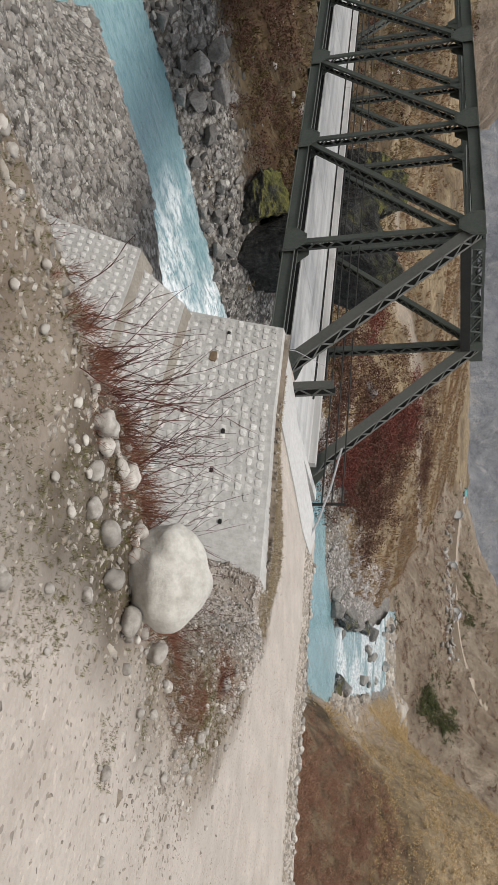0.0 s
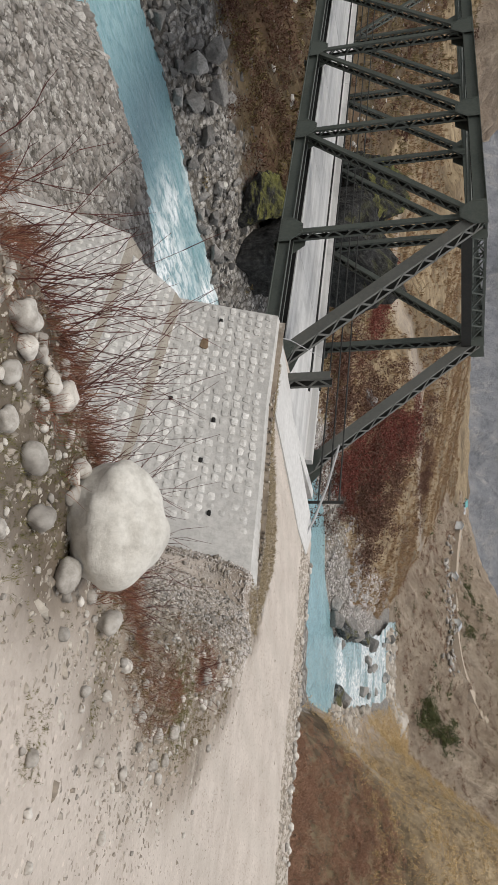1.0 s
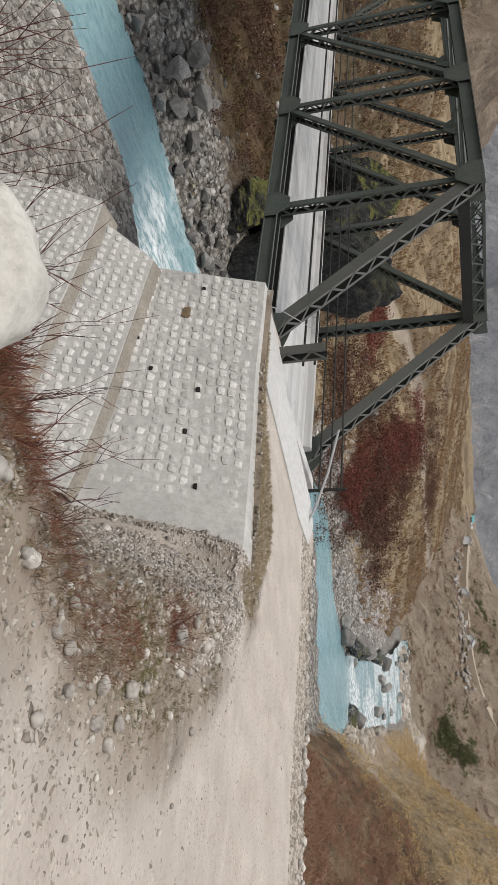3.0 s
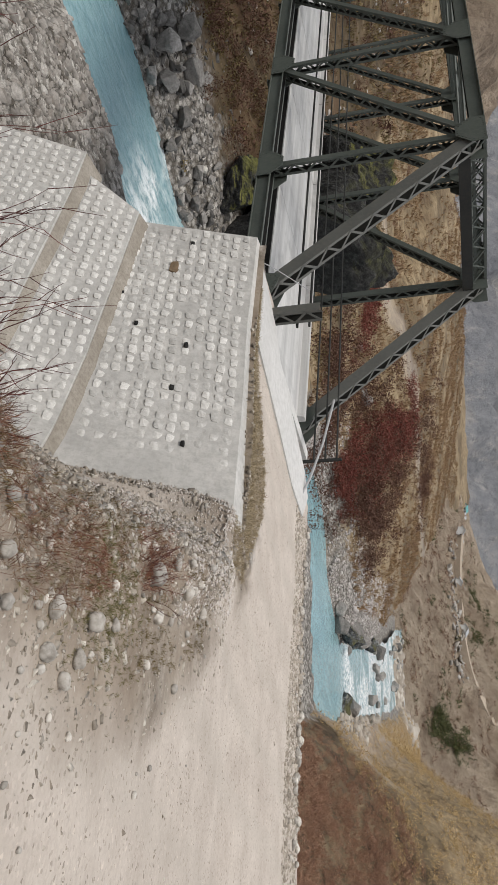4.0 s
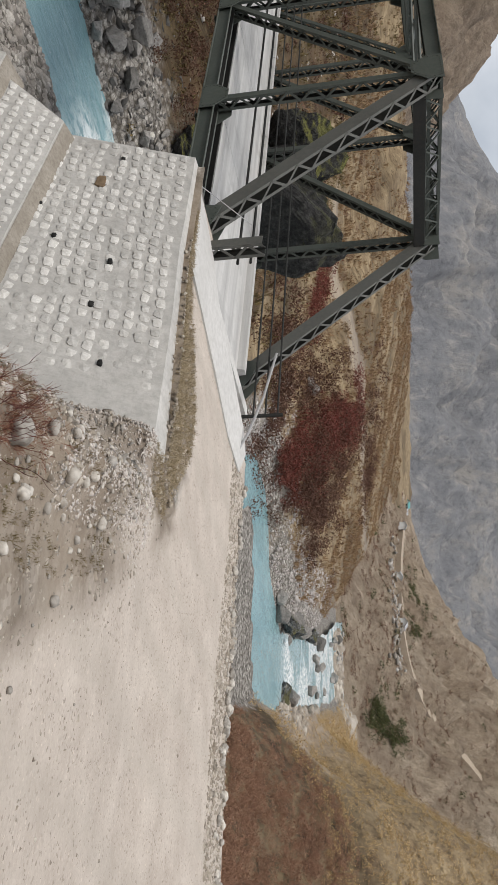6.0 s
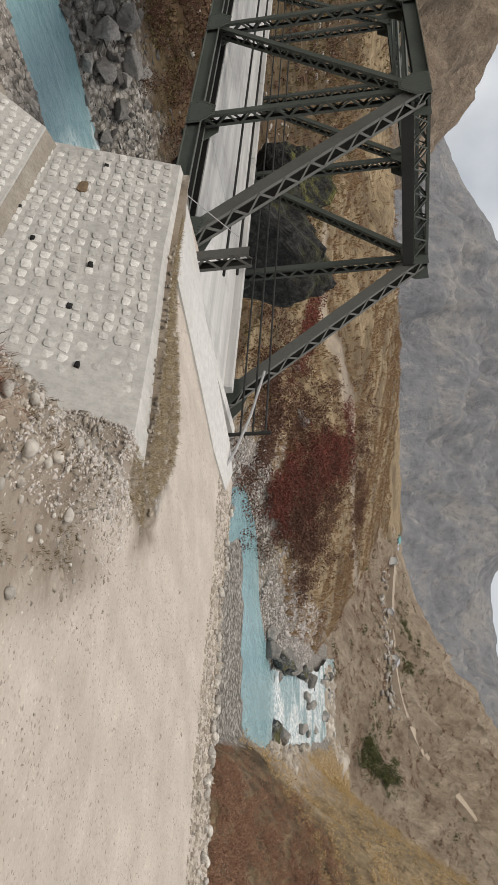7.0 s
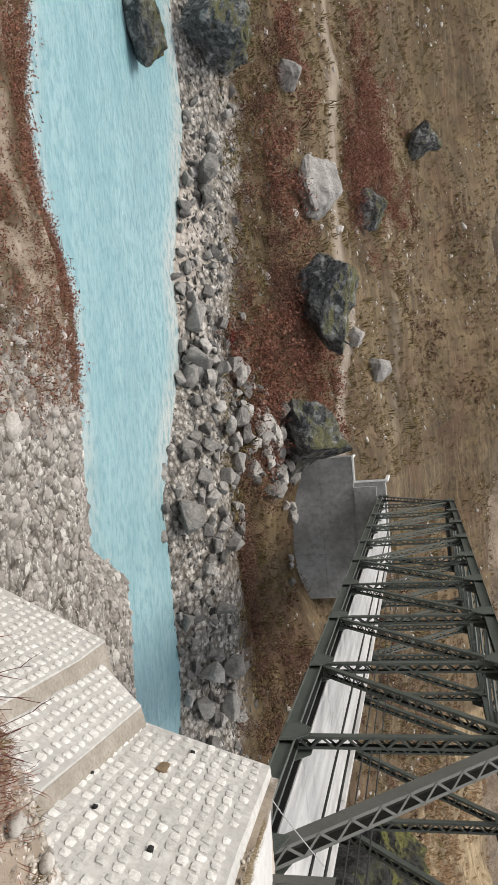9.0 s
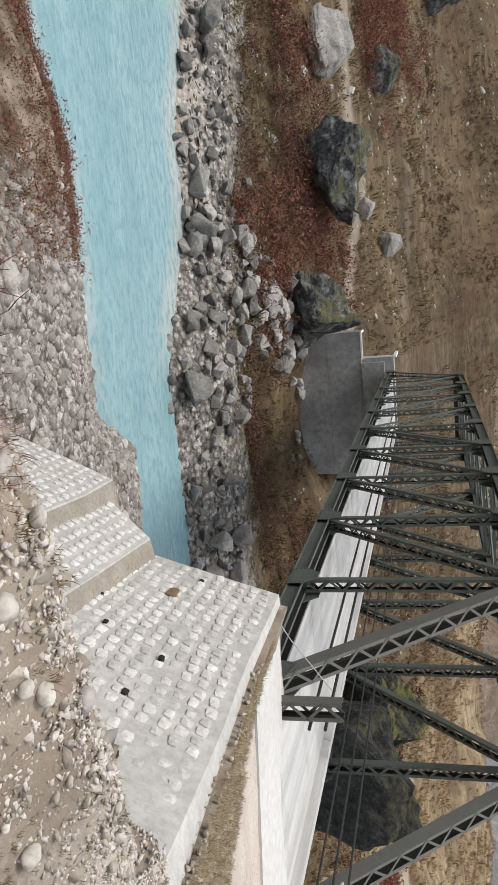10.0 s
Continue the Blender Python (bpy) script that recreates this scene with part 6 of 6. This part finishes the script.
scatter("twig_litter", brush_bases(5, 7, 261, 0.014, 1.6, 0.5), litter, R.uniform(0.05, 0.16, len(litter)), 39, LEAF_DRY, "rust-brown twigs and dead stems on the road edge", "twigs", sink=0.02, tilt=45)
vg = band(6500, -2.9, -0.2, -9, -1.4, lambda x, y: (x > wall_line(y) + 0.3) & (outside(x, y, VERGE) <= 0))
scatter("verge_grass", TUFT, vg, R.uniform(0.05, 0.14, len(vg)), 32, LEAF_GOLDEN, "dry grass on the verge above the wall", "grass", sink=0.05, tilt=20)


# ---- bare shrubs at the road edge ----
def shrub(x, y, height, stems, seed, lean=(0.0, 0.35)):
    rng = random.Random(seed)
    bush = new("shrub")
    base = float(ground_height(x, y))
    bush.location = (x, y, base)
    tagged(bush, "leafless shrub with thin dark red stems", "shrub", "shrubs along the road edge")
    for _ in range(stems):
        bm = bmesh.new()
        az, sp, h = rng.uniform(0, math.tau), rng.uniform(0.1, 1.0), height * rng.uniform(0.45, 1.0)
        p = Vector((rng.gauss(0, 0.10), rng.gauss(0, 0.10), -0.05))
        d = Vector((math.cos(az) * sp + lean[0], math.sin(az) * sp + lean[1], 1)).normalized()
        pts, n = [p.copy()], 6
        for i in range(n):
            d = (d + Vector((rng.gauss(0, 0.10), rng.gauss(0, 0.10), 0.03))).normalized()
            p = p + d * h / n
            pts.append(p.copy())
            if i >= 1 and rng.random() < 0.5:
                t = (d + Vector((rng.gauss(0, 0.45), rng.gauss(0, 0.45), 0.1))).normalized()
                tube(bm, [p, p + t * h * 0.14, p + t * h * 0.3 + Vector((0, 0, 0.02))], [0.0025, 0.002, 0.001], 3)
        tube(bm, pts, [0.0038 - 0.0027 * i / n for i in range(n + 1)], 4)
        part("stem", bm, STEM_DARK, bush)
    return bush


SHRUBS = [(-14.95, -12.3, 0.6, 16), (-14.6, -12.25, 0.8, 22), (-14.3, -12.2, 0.95, 28), (-13.95, -12.2, 1.05, 32), (-13.55, -12.25, 0.95, 28), (-13.2, -12.3, 0.8, 24), (-12.75, -12.35, 0.85, 24), (-12.75, -12.85, 0.4, 14), (-12.3, -12.25, 0.9, 24),
          (-11.85, -12.35, 0.8, 22), (-11.4, -12.45, 0.75, 20), (-11.05, -12.6, 0.5, 14), (-11.9, -12.75, 0.45, 14), (-7.9, -11.98, 0.5, 30), (-8.05, -11.9, 0.4, 14)]
for k, (x, y, h, n) in enumerate(SHRUBS):
    shrub(x, y, h * 0.88, int(n * 0.42) + 2, 500 + k)

# ---- cables ----
bm = bmesh.new()
tube(bm, [(4.5, -3.3, 0.82), (4.72, -2.2, 1.15), (4.92, -0.8, 1.45), (5.0, 0.2, 1.6), (5.06, 1.0, 1.72)], 0.04, 8)
tagged(part("guard_pipe", bm, CABLE, None), "pale steel pipe sloping from the handrail to the ground", "pipe")
bm = bmesh.new()
tube(bm, [(-2.1, -0.6, 1.02), (-1.2, 0.1, 1.2), (0.1, 0.6, 1.85)], 0.012, 5)
tagged(part("thin_cable", bm, CABLE, None), "thin pale cable tied from the wall to the bridge", "cable")


# ---- stones of the wall ----
wall_stones = []
for k in range(5):
    r = random.Random(700 + k)
    bm = bmesh.new()
    ring0, ring1 = [], []
    for i in range(8):
        a = math.tau * (i + 0.5) / 8
        sx, sz = math.copysign(abs(math.cos(a)) ** 0.55, math.cos(a)), math.copysign(abs(math.sin(a)) ** 0.55, math.sin(a))
        j = r.uniform(0.86, 1.1)
        ring0.append(bm.verts.new((0.06, 0.5 * sx * j, 0.5 * sz * j)))
        ring1.append(bm.verts.new((-0.022 * r.uniform(0.6, 1.3), 0.43 * sx * j, 0.43 * sz * j)))
    top = bm.verts.new((-0.034, r.uniform(-0.08, 0.08), r.uniform(-0.08, 0.08)))
    for i in range(8):
        bm.faces.new((ring0[i], ring0[(i + 1) % 8], ring1[(i + 1) % 8], ring1[i]))
        bm.faces.new((ring1[i], ring1[(i + 1) % 8], top))
    bmesh.ops.recalc_face_normals(bm, faces=bm.faces)
    me = bpy.data.meshes.new("wall_stone")
    bm.to_mesh(me)
    bm.free()
    me.materials.append(WALL_STONE)
    wall_stones.append(me)
rng = random.Random(77)
count, rest_v, rest_f = 0, [], []
for k, (z1, z0, fwd, bat, ya, yb, slant) in enumerate(TIERS):
    row = 0
    z = tier_top(k, 0.0) - (0.22 if k == 0 else 0.15)
    while z > max(z0 + 0.02, -6.5):
        y = tier_end(k, z) - 0.16 - 0.06 * (row % 2)
        while y > ya + (1.2 if k == 0 else 0.6):
            worn = k == 0 and y < -6.2 + 0.35 * math.sin(3 * z)
            patch = float(fbm(np.array(y * 0.8), np.array(z * 1.2), 3, 97)) < -0.2
            if rng.random() > (0.3 if worn else 0.12 if patch else 0.02):
                zz = z + (tier_top(k, y) - tier_top(k, 0.0)) * (1 if k == 0 else 0) + rng.gauss(0, 0.012)
                w, h = rng.uniform(0.205, 0.262) * (1 if k == 0 else rng.uniform(0.75, 1.05)), rng.uniform(0.165, 0.21) * (1 if k == 0 else rng.uniform(0.8, 1.0))
                lean = math.degrees(math.atan(bat + 0.025 * max(0.0, -y) * (1 if k == 0 else 0.4)))
                deep = rng.uniform(0.014, 0.026) if worn else 0.012 if patch else rng.uniform(-0.006, 0.008)
                wob = 0.05 * float(fbm(np.array(y * 1.3), np.array(zz * 1.3), 3, 70 + k))
                m = pose(tier_face(k, y, zz) + deep + wob, y, zz, 0, lean, rng.uniform(-3, 3)) @ pose(0, 0, 0, rng.uniform(-8, 8)) @ Matrix.Diagonal((1, w, h, 1))
                me = rng.choice(wall_stones)
                if k == 0 and count < 300:
                    ob = new("stone", me)
                    ob.parent = WALL
                    ob.matrix_world = m
                    count += 1
                else:
                    n = len(rest_v)
                    rest_v += [m @ v.co for v in me.vertices]
                    rest_f += [[n + i for i in p.vertices] for p in me.polygons]
            y -= rng.uniform(0.255, 0.285)
        z -= 0.235
        row += 1
tagged(mesh_object("lower_stones", rest_v, rest_f, WALL_STONE, WALL), kind="stuff")

# Weep holes are raised near-black stones; the shade inside is their colour.
HOLE_SHADE = two_scale("hole_shade_black", (0.012, 0.012, 0.012), (0.03, 0.03, 0.028), (0.02, 0.02, 0.02), 3.0, 20.0, 0.95, 0.2, 0.005)
STAIN = two_scale("rust_stained_stone", (0.17, 0.12, 0.075), (0.26, 0.19, 0.12), (0.10, 0.07, 0.045), 4.0, 22.0, 0.9, 0.5, 0.01)
for k, (y, z, w, h, mat, name) in enumerate(((-0.5, -0.38, 0.14, 0.10, HOLE_SHADE, "weep_hole"), (-1.46, -0.64, 0.42, 0.24, STAIN, "stained_stone"), (-3.94, -0.01, 0.15, 0.11, HOLE_SHADE, "weep_hole"), (-5.2, -0.08, 0.14, 0.11, HOLE_SHADE, "weep_hole"), (-3.55, -1.04, 0.13, 0.10, HOLE_SHADE, "weep_hole"), (-2.64, -1.5, 0.13, 0.10, HOLE_SHADE, "weep_hole"), (-6.6, 0.35, 0.14, 0.10, HOLE_SHADE, "weep_hole"))):
    ob = new(name, wall_stones[k % 5].copy())
    ob.data.materials[0] = mat
    ob.parent = WALL
    wob = 0.05 * float(fbm(np.array(y * 1.3), np.array(z * 1.3), 3, 70))
    ob.matrix_world = pose(tier_face(0, y, z) - 0.028 + wob, y, z, 0, 18, 0) @ Matrix.Diagonal((1, w, h, 1))
